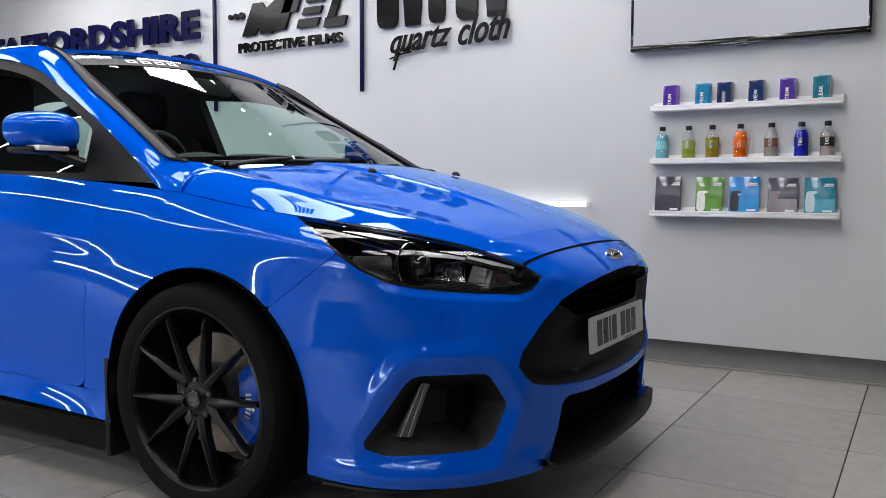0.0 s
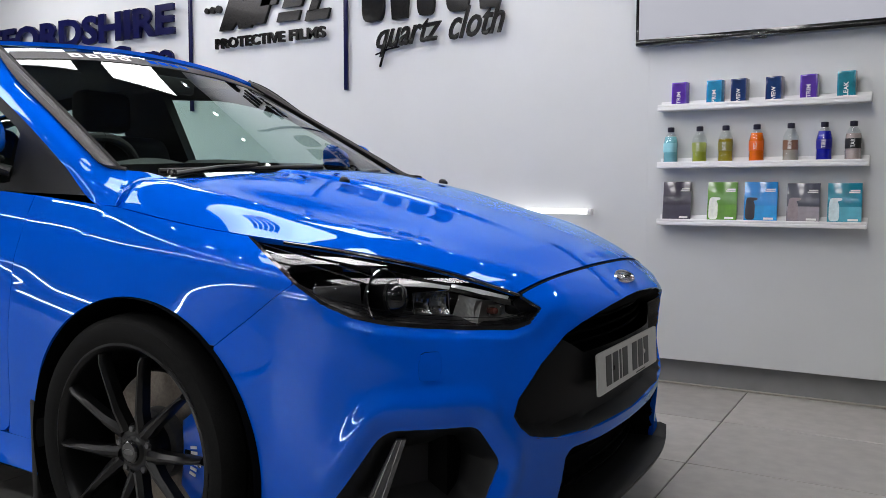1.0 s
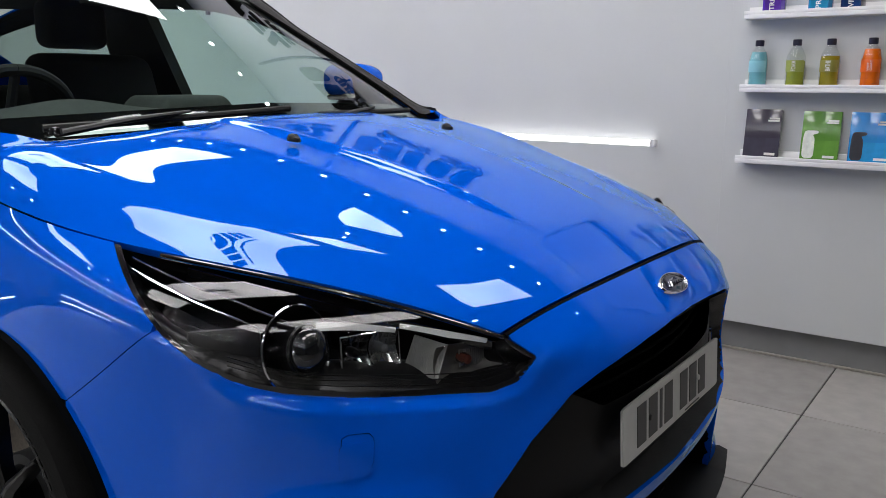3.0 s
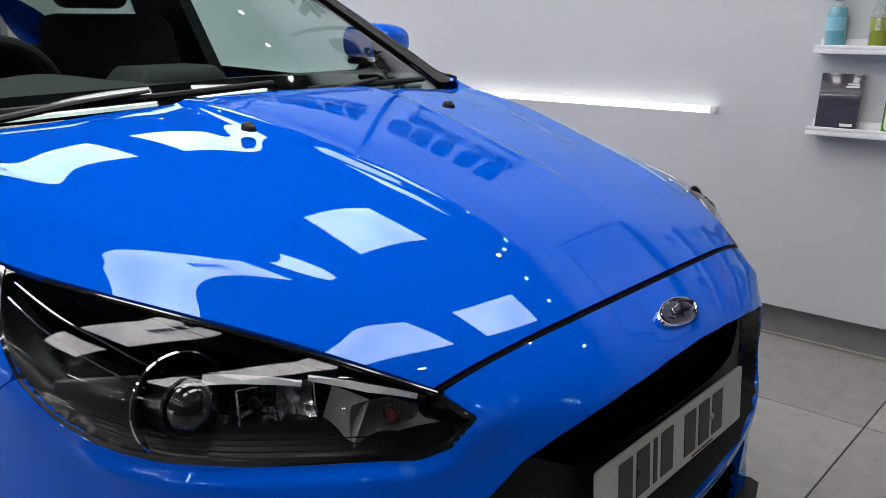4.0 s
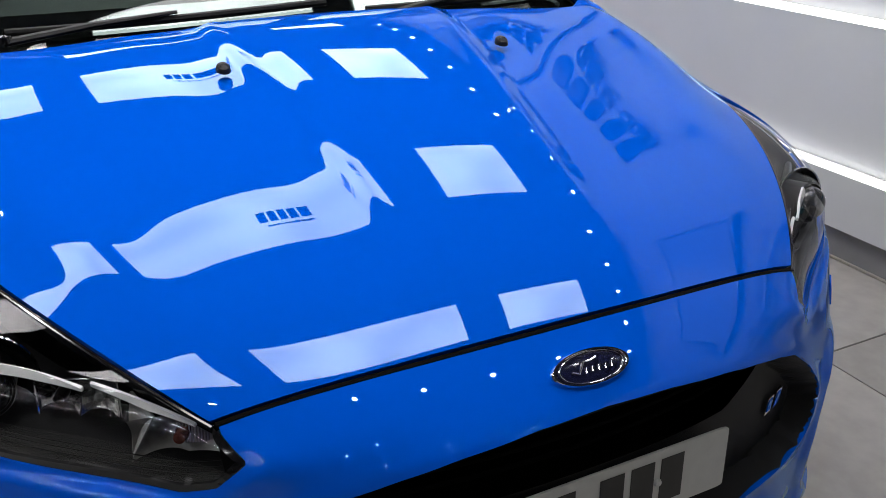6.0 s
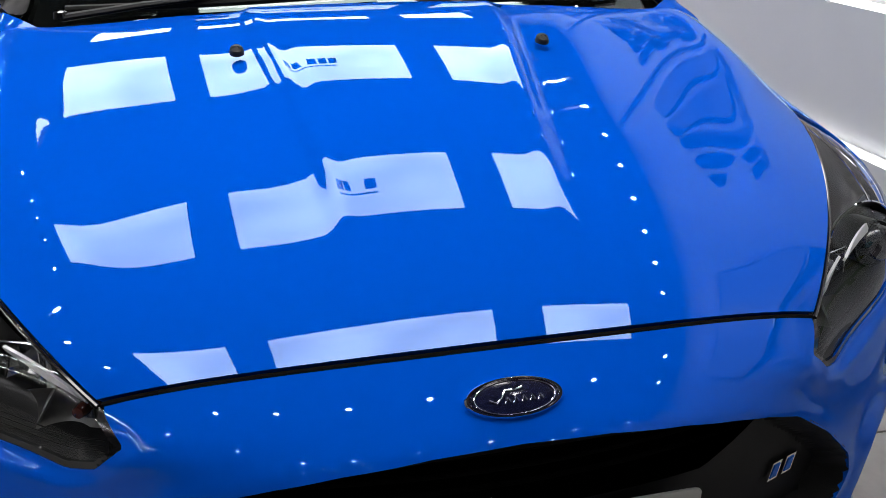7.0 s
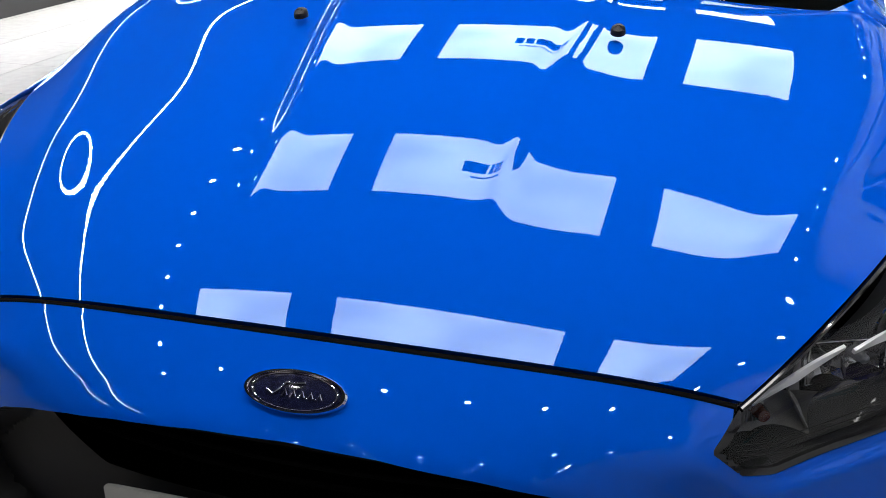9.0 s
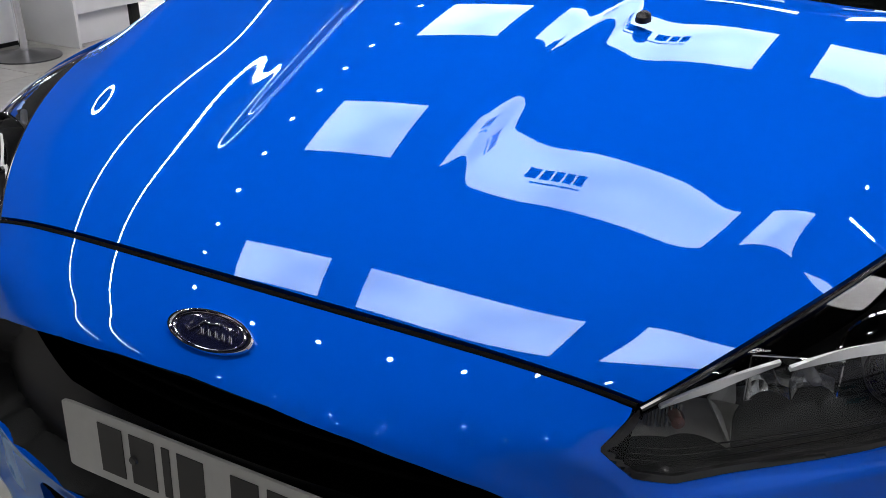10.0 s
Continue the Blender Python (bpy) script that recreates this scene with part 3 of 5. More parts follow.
logo2 = thing("wall_logo", "raised gloss black logo over a script line on white wall", "sign", "wall signs", (-1.25, LY, 1.60))
for k, (w, kind) in enumerate([(.15, 0), (.14, 1), (.11, 0), (.14, 0), (.15, 1)]):
    x = .02 + k * .185
    o = rounded([(0, 0), (w, 0), (w, .26), (0, .26)], 4, .3) if not kind else [(.02, 0), (w - .02, 0), (w, .26), (0, .26)]
    part("block", prism(o, .022, lambda u, v, q, x=x: (x + u, q, .285 + v)), LETTER_BLACK, logo2, "", 0)
fit_text("lettering", "quartz", LETTER_BLACK, .43, .17, .014, pose(.13, 0, .080, 90, -2.5), logo2, shear=.5, bold=.0012)
fit_text("lettering", "cloth", LETTER_BLACK, .335, .165, .014, pose(.60, 0, .135, 90, -2.5), logo2, shear=.5, bold=.0012)
part("flourish", sweep([(.11, .008, .10), (.20, .008, .125), (.27, .008, .132)], .005, 6), LETTER_BLACK, logo2)
part("flourish", sweep([(.140, .008, .03), (.155, .008, .075), (.20, .008, .165)], .007, 6), LETTER_BLACK, logo2)

# ---- television ----
tv = thing("television", "wide flat black television lit pale lilac on the wall", "television", at=(.93, WALL_Y - .06, 1.61))
part("housing", box(-.55, .55, .0, .05, 0, .64, .006), TV_FRAME, tv)
part("bezel", box(-.55, .55, -.008, .0, 0, .030, .003), TV_FRAME, tv)
part("bezel", box(-.55, .55, -.006, .0, .626, .64, .002), TV_FRAME, tv)
part("bezel", box(-.55, -.536, -.006, .0, .030, .626, .002), TV_FRAME, tv)
part("bezel", box(.536, .55, -.006, .0, .030, .626, .002), TV_FRAME, tv)
part("screen", box(-.536, .536, -.002, -.0005, .030, .626), TV_SCREEN, tv, "lit blank screen", 0)
part("sensor", box(-.03, .03, -.004, .012, -.010, 0, .002), TV_FRAME, tv)
part("logo_mark", box(-.025, .025, -.0095, -.008, .010, .016), CHROME, tv, "", 0)

# ---- shelves and goods ----
SHELF_Y0, SHELF_Y1 = WALL_Y - .085, WALL_Y - .006
def ledge(x0, x1, z):
    t = thing("picture_ledge", "narrow white lacquered display ledge fixed to the wall", "shelf", "display ledges", (x0, SHELF_Y1, z))
    w = x1 - x0
    part("board", box(0, w, -.079, 0, -.016, 0, .002), SHELF_WHITE, t)
    part("lip", box(0, w, -.079, -.069, .0, .012, .002), SHELF_WHITE, t)
    part("back_rail", box(0, w, -.012, 0, .0, .03, .002), SHELF_WHITE, t)
    return t


TOP_Z, MID_Z, LOW_Z = 1.318, 1.054, .790
for z, x0, x1 in ((TOP_Z, .495, 1.378), (MID_Z, .497, 1.378), (LOW_Z, .500, 1.378)):
    ledge(x0, x1, z)


def carton(x, w, h, colour, edge, word, label, turn=-9):
    t = thing("product_box", label, "box", "boxed products", pose(x, WALL_Y - .042, TOP_Z + .0005, 0, 0, turn))
    m = material("carton_" + label.split()[0], colour, .12, 0, .7, grain=.12, grain_scale=30)
    part("carton", box(-w / 2, w / 2, -.024, .024, 0, h, .002), m, t)
    part("front_panel", box(-w / 2 + .008, w / 2 - .004, -.0252, -.0243, .006, h - .006), material("panel_" + label.split()[0], tuple(c * .55 for c in edge), .15, 0, .7, grain=.4, grain_scale=26), t, "", 0)
    fit_text("lettering", word, CARD, h * .50, w * .26, .0006, pose(.010, -.0254, .012, 90) @ pose(0, 0, 0, 0, 0, 90), t, bold=.001)
    return t


carton(.590, .068, .112, (.10, .03, .42), (.16, .05, .55), "TRIM", "violet glossy carton standing on the top ledge")
carton(.748, .070, .112, (.02, .24, .50), (.03, .40, .72), "PRIM", "sky-blue glossy carton standing on the top ledge")
carton(.853, .068, .112, (.008, .02, .10), (.01, .05, .22), "VIEW", "navy glossy carton standing beside a sky-blue one")
carton(1.000, .068, .112, (.008, .02, .10), (.01, .06, .25), "VIEW", "navy glossy carton standing alone on the top ledge")
carton(1.140, .068, .112, (.08, .025, .34), (.14, .05, .50), "TRIM", "deep purple glossy carton standing on the top ledge")
carton(1.285, .070, .116, (.01, .20, .28), (.02, .32, .42), "LEAK", "teal glossy carton standing at the ledge's end")


BOTTLE_GLASS = pane("clear_bottle", (.93, .95, .95), 1.45)


def bottle(x, liquid, label_colour, word, label, level=.75, clear=(.85, .9, .92)):
    t = thing("bottle", label, "bottle", "care bottles", (x, WALL_Y - .045, MID_Z + .0005))
    r = .0335
    prof = [(.002, 0), (r - .004, 0), (r, .005), (r, .045), (r - .002, .052), (r - .0005, .060), (r, .098), (r - .003, .115), (r - .009, .129), (.018, .140), (.0135, .146), (.013, .152)]
    glass = BOTTLE_GLASS
    part("body", lathe(prof, "Z", 28), glass, t)
    lr = r - .0025
    part("liquid", disc_cap(lathe([(lr - .003, .003), (lr, .008), (lr - .001, .05), (lr, min(.098, .14 * level - .004)), (lr - .001 - .008 * max(0, level - .8) / .2, .14 * level)], "Z", 28)), material("liquid_" + label.split()[0], liquid, .15, 0, .3, grain=.08, grain_scale=20), t)
    part("cap", disc_cap(lathe([(.0145, .150), (.0155, .152), (.0155, .170), (.0135, .172)], "Z", 24)), CAP_BLACK, t, "dark screw cap")
    bm = bmesh.new(); rows = []
    for z in (.056, .098):
        rows.append([bm.verts.new(((r + .0008) * math.sin(a), -(r + .0008) * math.cos(a), z)) for a in np.linspace(-1.1, 1.1, 15)])
    for i in range(14):
        bm.faces.new((rows[0][i], rows[0][i + 1], rows[1][i + 1], rows[1][i]))
    part("label", bm, material("label_" + label.split()[0], label_colour, .3, grain=.05), t)
    if word:
        fit_text("lettering", word, CARD, .036, .016, .0006, pose(.008, -r - .0015, .060, 90) @ pose(0, 0, 0, 0, 0, 90), t, bold=.001)
    return t


bottle(.550, (.20, .50, .58), (.26, .58, .66), "", "pale aqua bottle standing on the middle ledge", .92)
bottle(.682, (.36, .40, .05), (.33, .38, .09), "FOAM", "lime-yellow bottle with liquid low in the neck", .68)
bottle(.797, (.34, .27, .02), (.26, .24, .05), "BATHE", "olive-yellow bottle standing on the middle ledge", .80)
bottle(.930, (.85, .16, .005), (.80, .14, .01), "WET\nCOAT", "bright orange bottle standing on the middle ledge", .96)
bottle(1.071, (.42, .38, .32), (.20, .10, .06), "IRON", "clear bottle with a brown band on the middle ledge", .55)
bottle(1.204, (.01, .015, .40), (.01, .01, .22), "TIRE", "deep blue bottle standing on the middle ledge", .95)
bottle(1.316, (.46, .38, .36), (.02, .02, .02), "TAR", "smoky clear bottle with a black label on the middle ledge", .85)


def booklet(x, w, h, colour, low, label, lean, turn, figure=None):
    t = thing("booklet", label, "booklet", "leaning booklets", pose(x, WALL_Y - .062, LOW_Z + .002, -lean, 0, turn))
    cm = material("cover_" + label.split()[0], colour, .18, 0, .6, grain=.15, grain_scale=12)
    part("pages", box(-w / 2, w / 2 - .001, 0, .010, 0.001, h - .001), CARD, t, "", 0)
    part("cover", box(-w / 2, w / 2, -.0015, 0, 0, h, .0005), cm, t)
    part("back_cover", box(-w / 2, w / 2, .010, .0115, 0, h, .0005), cm, t)
    part("lower_band", box(-w / 2 + .001, w / 2 - .001, -.0019, -.0015, .004, h * .42), material("band_" + label.split()[0], low, .2, 0, .5, grain=.35, grain_scale=16), t, "", 0)
    for k, (a, z) in enumerate([(.30, .80), (.34, .755)]):
        part("text_bar", box(w * (.46 - a), w * .44, -.0023, -.0015, h * z, h * z + .006), CARD, t, "", 0)
    part("logo_mark", box(w * .10, w * .40, -.0023, -.0019, h * .075, h * .125), CARD, t, "", 0)
    if figure:
        o = rounded([(-.02, 0), (.02, 0), (.02, .07), (.012, .085), (.03, .09), (.03, .1), (-.015, .1), (-.02, .07)], 3)
        part("figure", prism(o, .0004, lambda u, v, q: (-w / 2 + .026 + u, -.0024 + q, .012 + v)), material("figure_" + label.split()[0], figure, .3, grain=.2), t, "", 0)
    return t


booklet(.586, .128, .185, (.045, .038, .06), (.05, .045, .07), "charcoal glossy booklet leaning on the bottom ledge", 9, 3)
booklet(.790, .128, .182, (.10, .26, .035), (.12, .30, .04), "green glossy booklet leaning on the bottom ledge", 9, 3, (.75, .78, .70))
booklet(.955, .138, .182, (.02, .24, .62), (.02, .30, .66), "sky-blue glossy booklet leaning on the bottom ledge", 9, 3, (.02, .02, .03))
booklet(1.130, .132, .176, (.06, .065, .09), (.30, .27, .30), "slate-grey glossy booklet leaning on the bottom ledge", 9, 3, (.25, .2, .22))
booklet(1.292, .132, .176, (.01, .21, .30), (.08, .36, .46), "teal glossy booklet leaning on the bottom ledge", 9, 3, (.55, .70, .72))

# ---- desk, cabinet and stool at the far side ----
desk = thing("reception_desk", "white laminate desk with an overhanging front and dark leg", "desk", at=(-2.1, -3.63, 0))
part("top", box(-.66, .01, -.62, .01, .72, .75, .004), SHELF_WHITE, desk)
part("side_panel", box(-.022, 0, -.60, 0, 0, .72, .003), SHELF_WHITE, desk)
part("front_panel", box(-.60, -.024, -.04, -.02, .20, .72, .003), SHELF_WHITE, desk)
part("lower_panel", box(-.52, -.024, -.12, -.10, 0, .22, .003), SHELF_WHITE, desk)
part("drawer_unit", box(-.50, -.03, -.58, -.13, .02, .70, .004), SHELF_WHITE, desk)
part("leg", box(-.60, -.53, -.16, -.08, 0, .72, .004), BLACK_PLASTIC, desk)
part("leg", box(-.66, -.61, -.58, -.50, 0, .72, .004), BLACK_PLASTIC, desk)
cab = thing("cabinet", "low white laminate cabinet standing against the wall", "cabinet", at=(-1.52, -4.29, 0))
part("body", box(-.52, .5, -.3, .28, .03, .85, .004), SHELF_WHITE, cab)
part("plinth", box(-.50, .48, -.28, .26, 0, .03), BLACK_PLASTIC, cab)
for a in (-.25, .25):
    d = part("door", box(a - .24, a + .24, .281, .297, .035, .84, .003), SHELF_WHITE, cab)
    part("handle", sweep([(a - .06, .315, .74), (a + .06, .315, .74)], .006, 8), CHROME, d)
stool = thing("stool", "swivel stool on a round dark metal foot", "stool", at=(-1.80, -3.74, 0))
part("foot", lathe([(.0, .0), (.20, .0), (.20, .008), (.10, .016), (.03, .04), (.0, .04)], "Z", 40), LAMP_GREY, stool)
part("post", sweep([(0, 0, .03), (0, 0, .62)], .025, 16), CHROME, stool)
part("seat", lathe([(.0, .62), (.17, .62), (.19, .65), (.18, .69), (.0, .70)], "Z", 40), BLACK_PLASTIC, stool)

# ---- the car ----
car = thing("car", "glossy blue hatchback with black alloy wheels parked on grey tiles", "car")
G, GS, GT = wrap_grid(170, 44, 72)
GX, GY, GZ = G[..., 0], np.abs(G[..., 1]), G[..., 2]
LEFT = G[..., 1] > 0
GQ = GX - GY


def out_of(P):
    """Outward directions of the body sheet."""
    N = np.cross(np.gradient(P, axis=1), np.gradient(P, axis=0))
    N /= np.linalg.norm(N, axis=-1, keepdims=True) + 1e-9
    return N * np.sign((N * np.stack([np.ones_like(GX), P[..., 1], .3 * np.ones_like(GX)], -1)).sum(-1))[..., None]

LAMP_OUTLINE = [(.437, .674), (.388, .641), (.33, .631), (.178, .638), (.05, .647), (-.08, .659), (-.175, .674), (-.255, .700), (-.32, .735), (-.385, .782), (-.455, .835), (-.42, .86), (-.1, .86), (.3, .78), (.373, .715), (.379, .700)]
FOG_OUTLINE = rounded([(-.09, .444), (.19, .444), (.272, .358), (.205, .250), (-.175, .240), (-.262, .262)], 4, .16)
GRILLE_HALF = [(0, .672), (.10, .669), (.20, .660), (.27, .648), (.33, .633), (.385, .612), (.46, .556), (.525, .490), (.538, .455), (.525, .430), (.498, .405), (.45, .392), (.39, .382), (.22, .370), (0, .366)]
INTAKE_HALF = [(0, .336), (.20, .338), (.345, .346), (.372, .335), (.38, .27), (.405, .185), (.41, .05), (0, .05)]


def both(half):
    return half + [(-y, z) for y, z in half[::-1] if y > 0]


front = GX > .30
d_lamp = np.where(front | (GX > .2), poly_field(GQ, GZ, LAMP_OUTLINE), 1.0)
d_fog = np.where(front, poly_field(GQ, GZ, FOG_OUTLINE), 1.0)
d_grille = np.where(GX > .7, poly_field(G[..., 1], GZ, both(GRILLE_HALF)), 1.0)
d_intake = np.where(GX > .7, poly_field(G[..., 1], GZ, both(INTAKE_HALF)), 1.0)
d_tow = np.where(front & ~LEFT, poly_field(GQ, GZ, rounded([(.017, .600), (.080, .599), (.078, .553), (.018, .556)], 4, .22)), 1.0)
# relief: a ledge under each lamp, a step low on the bumper, a crease along the doors, raised lips round the openings
ledge_h = .0115 * smooth(.002, .020, d_lamp) * (1 - smooth(.040, .150, d_lamp)) * smooth(.70, .66, GZ) * smooth(-.30, -.12, GQ) * smooth(.02, .12, d_grille) * front
step_h = .012 * smooth(.245, .195, GZ) * smooth(.35, .50, GX) * smooth(0, .05, d_intake)
crease_z = .742 - .085 * (GX + .3)
crease_h = .007 * np.clip(1 - np.abs(GZ - crease_z) / .055, 0, 1) * smooth(-.22, -.60, GX)
lip_h = (.013 * np.exp(-((d_fog - .050) / .030) ** 2) - .009 * (1 - smooth(0, .026, d_fog))) * smooth(-.32, -.12, GQ) * smooth(-.01, .05, d_grille) * front + .003 * (1 - smooth(.002, .030, d_grille)) * front
G = G + out_of(G) * (ledge_h + step_h + crease_h + lip_h)[..., None]
GX, GY, GZ = G[..., 0], np.abs(G[..., 1]), G[..., 2]
d_arch = np.minimum(np.hypot(GX - .022, GZ - .310) - .378, np.hypot(GX + 2.625, GZ - .315) - .372)
d_arch = np.where((GZ < .31) & (np.abs(GX - .022) < .37), np.abs(GX - .022) - .378, d_arch)
d_arch = np.where((GZ < .31) & (np.abs(GX + 2.625) < .36), np.abs(GX + 2.625) - .372, d_arch)
d_seam = (GX - .44) * .581 - (GZ - .715) * .814
door_x = hermite([.15, .28, .5, .75, .95], [-.50, -.487, -.452, -.413, -.395])(GZ)
d_door = door_x - GX
d_sill = GZ - .292
gap = .0008
wells = np.minimum(d_arch, 1)

openings = np.minimum.reduce([d_lamp, d_fog, d_grille, d_intake])
bumper = obj("front_bumper", grid_mesh("front_bumper", G, np.minimum.reduce([d_seam - gap, openings, wells, d_tow - .0008]), flange=.018), PAINT, car, "glossy blue front bumper")
obj("towing_eye_cover", grid_mesh("towing_eye_cover", G + out_of(G) * .0016, -d_tow - .0004, flange=.006), PAINT, car, "small square blue cover over the towing eye")
rear_x = -1.52
for side in (False, True):
    s = np.where(LEFT == side, 1.0, -1.0)
    fender = np.minimum.reduce([-d_seam - gap, -d_door - gap, d_lamp, wells, s, np.where(GX < -.3, d_sill, 1)])
    obj("front_wing", grid_mesh("front_wing", G, fender, flange=.012), PAINT, car)
    obj("front_door", grid_mesh("front_door", G, np.minimum.reduce([d_door - gap, GX - rear_x, d_sill - gap, s]), flange=.012), PAINT, car)
    obj("rear_door", grid_mesh("rear_door", G, np.minimum.reduce([rear_x - gap * 2 - GX, GX + 2.30 + .3 * (GZ - .3), d_sill - gap, s, wells]), flange=.012), PAINT, car)
    obj("rear_quarter", grid_mesh("rear_quarter", G, np.minimum.reduce([-2.305 - .3 * (GZ - .3) - GX, s + 1.05, wells, np.where(LEFT == side, 1.0, -1.0)]), flange=.012), PAINT, car)
    obj("side_skirt", grid_mesh("side_skirt", G, np.minimum.reduce([-d_sill - gap, -.33 - GX, GX + 2.30, s, wells]), flange=.012), PAINT, car, "blue side skirt")

# bonnet
UH, VH = np.meshgrid(np.linspace(.008, 1, 130), .9993 * np.sin(np.linspace(-math.pi / 2, math.pi / 2, 281)), indexing="ij")
HP = hood_point(UH, VH)
bonnet = obj("bonnet", grid_mesh("bonnet", HP, flange=.014), PAINT, car, "glossy blue bonnet with a raised middle")
inner = HP[:, ::4] - np.array((.012, 0, .03))
inner = inner * (1, .985, 1)
obj("bonnet_lining", grid_mesh("bonnet_lining", np.concatenate([inner[:1] + np.array((.035, 0, -.03)), inner[::4]]), flip=True), VOID, car)

nose_gap = hood_point(np.full(60, .003), np.linspace(-.99, .99, 60)) + np.array((.0015, 0, -.0055))
part("bonnet_seal", sweep([tuple(p) for p in nose_gap], .0048, 8), VOID, car, "black rubber seal")
for sgn in (-1, 1):
    lip = (HOOD_EDGE(np.linspace(.0, .56, 40)) + np.array((.001, .0025, -.0042))) * (1, sgn, 1)
    part("bonnet_seal", sweep([tuple(p) for p in lip], .0032, 8), BLACK_GLOSS, car, "black rubber seal")

for y in (-.269, .269):
    nz = hood_point(.68, y / .752)
    bm = lathe([(.0, .011), (.006, .0105), (.0105, .007), (.012, .001), (.012, -.004)], "Z", 16)
    for v in bm.verts:
        v.co.x *= 1.35
        if v.co.x > .005:
            v.co.z *= .75
    part("washer_jet", bm, BLACK_PLASTIC, car, "small black washer jet").matrix_basis = pose(.203, y, .9585, 0, 10, 0)

# cowl behind the bonnet
COWL = hermite([0, .5, 1], [(-.045, 0, .968), (-.05, .45, .965), (-.14, .70, .955)])
cw = np.linspace(-1, 1, 41)
cp = COWL(np.abs(cw)); cp[:, 1] *= np.sign(cw)
rows = [cp + (0.01, 0, -.035), cp + (-.01, 0, -.030), cp + (-.04, 0, -.034), cp + (-.12, 0, -.045)]
obj("cowl", grid_mesh("cowl", np.array(rows)), BLACK_PLASTIC, car, "black plastic scuttle panel")

# windscreen, pillars, roof
def screen(u, v, out=0.0):
    u, v = np.broadcast_arrays(np.asarray(u, float), np.asarray(v, float))
    w = np.abs(v)
    base = np.stack([-.125 - .121 * w**2.4, .705 * v, 1.001 - .010 * w], -1)
    top = np.stack([-.865 - .051 * w**2, .587 * v, 1.409 - .04 * w**2], -1)
    p = base + (top - base) * u[..., None]
    bulge = ((.007 - .013 * (u - .5)) * 4 * u * (1 - u) + .0092) * (1 - w**3 * .8) - .0063 + out
    return p + bulge[..., None] * np.array((.50, 0, .866))


su, sv = np.meshgrid(np.linspace(-.12, 1, 44), np.linspace(-1, 1, 61), indexing="ij")
glass_edge = np.minimum.reduce([.985 - np.abs(sv), su - .045 + .015 * np.abs(sv), .955 - su])
ws = obj("windscreen", grid_mesh("windscreen", screen(su, sv)), GLASS, car, "tinted windscreen")
ws.visible_shadow = False
obj("windscreen_border", grid_mesh("windscreen_border", screen(su, sv, -.004), -glass_edge), CERAMIC, car, "black printed glass border")
vis_u, vis_v = np.meshgrid(np.linspace(.885, .957, 8), np.linspace(-.92, .92, 50), indexing="ij")
sun_strip = obj("sun_strip", grid_mesh("sun_strip", screen(vis_u, vis_v, .002)), BLACK_PLASTIC, car, "black sun strip with plain marks")
for a, w_, mat_ in ((-.62, .07, CARD), (-.52, .07, CARD), (-.42, .07, CARD), (-.32, .07, CARD), (-.12, .06, PAINT), (-.04, .06, PAINT), (.04, .06, PAINT), (.12, .06, PAINT)):
    mu, mv = np.meshgrid(np.linspace(.905, .940, 3), np.linspace(a, a + w_, 5), indexing="ij")
    obj("mark", grid_mesh("mark", screen(mu, mv, .004), np.maximum(np.abs(mu - .9225) - .009, np.abs(mv - a - w_ / 2) - w_ * .28) if mat_ is CARD else None), mat_, sun_strip)

RAIL = hermite([0, .10, .22, .38, .54, .66, .76, 1], [(-.10, .774, .893), (-.195, .770, .903), (-.31, .756, .985), (-.478, .738, 1.094), (-.70, .703, 1.212), (-.90, .672, 1.305), (-1.08, .648, 1.352), (-1.5, .620, 1.390)])
RAIL_B = hermite([0, .5, 1], [(-1.5, .620, 1.390), (-2.2, .605, 1.375), (-2.95, .56, 1.26)])
PILLAR_IN = hermite([0, .10, .22, .38, .54, .72, 1], [(-.150, .702, .981), (-.225, .706, .990), (-.33, .692, 1.046), (-.49, .664, 1.135), (-.68, .633, 1.238), (-.93, .590, 1.386), (-1.5, .550, 1.437)])
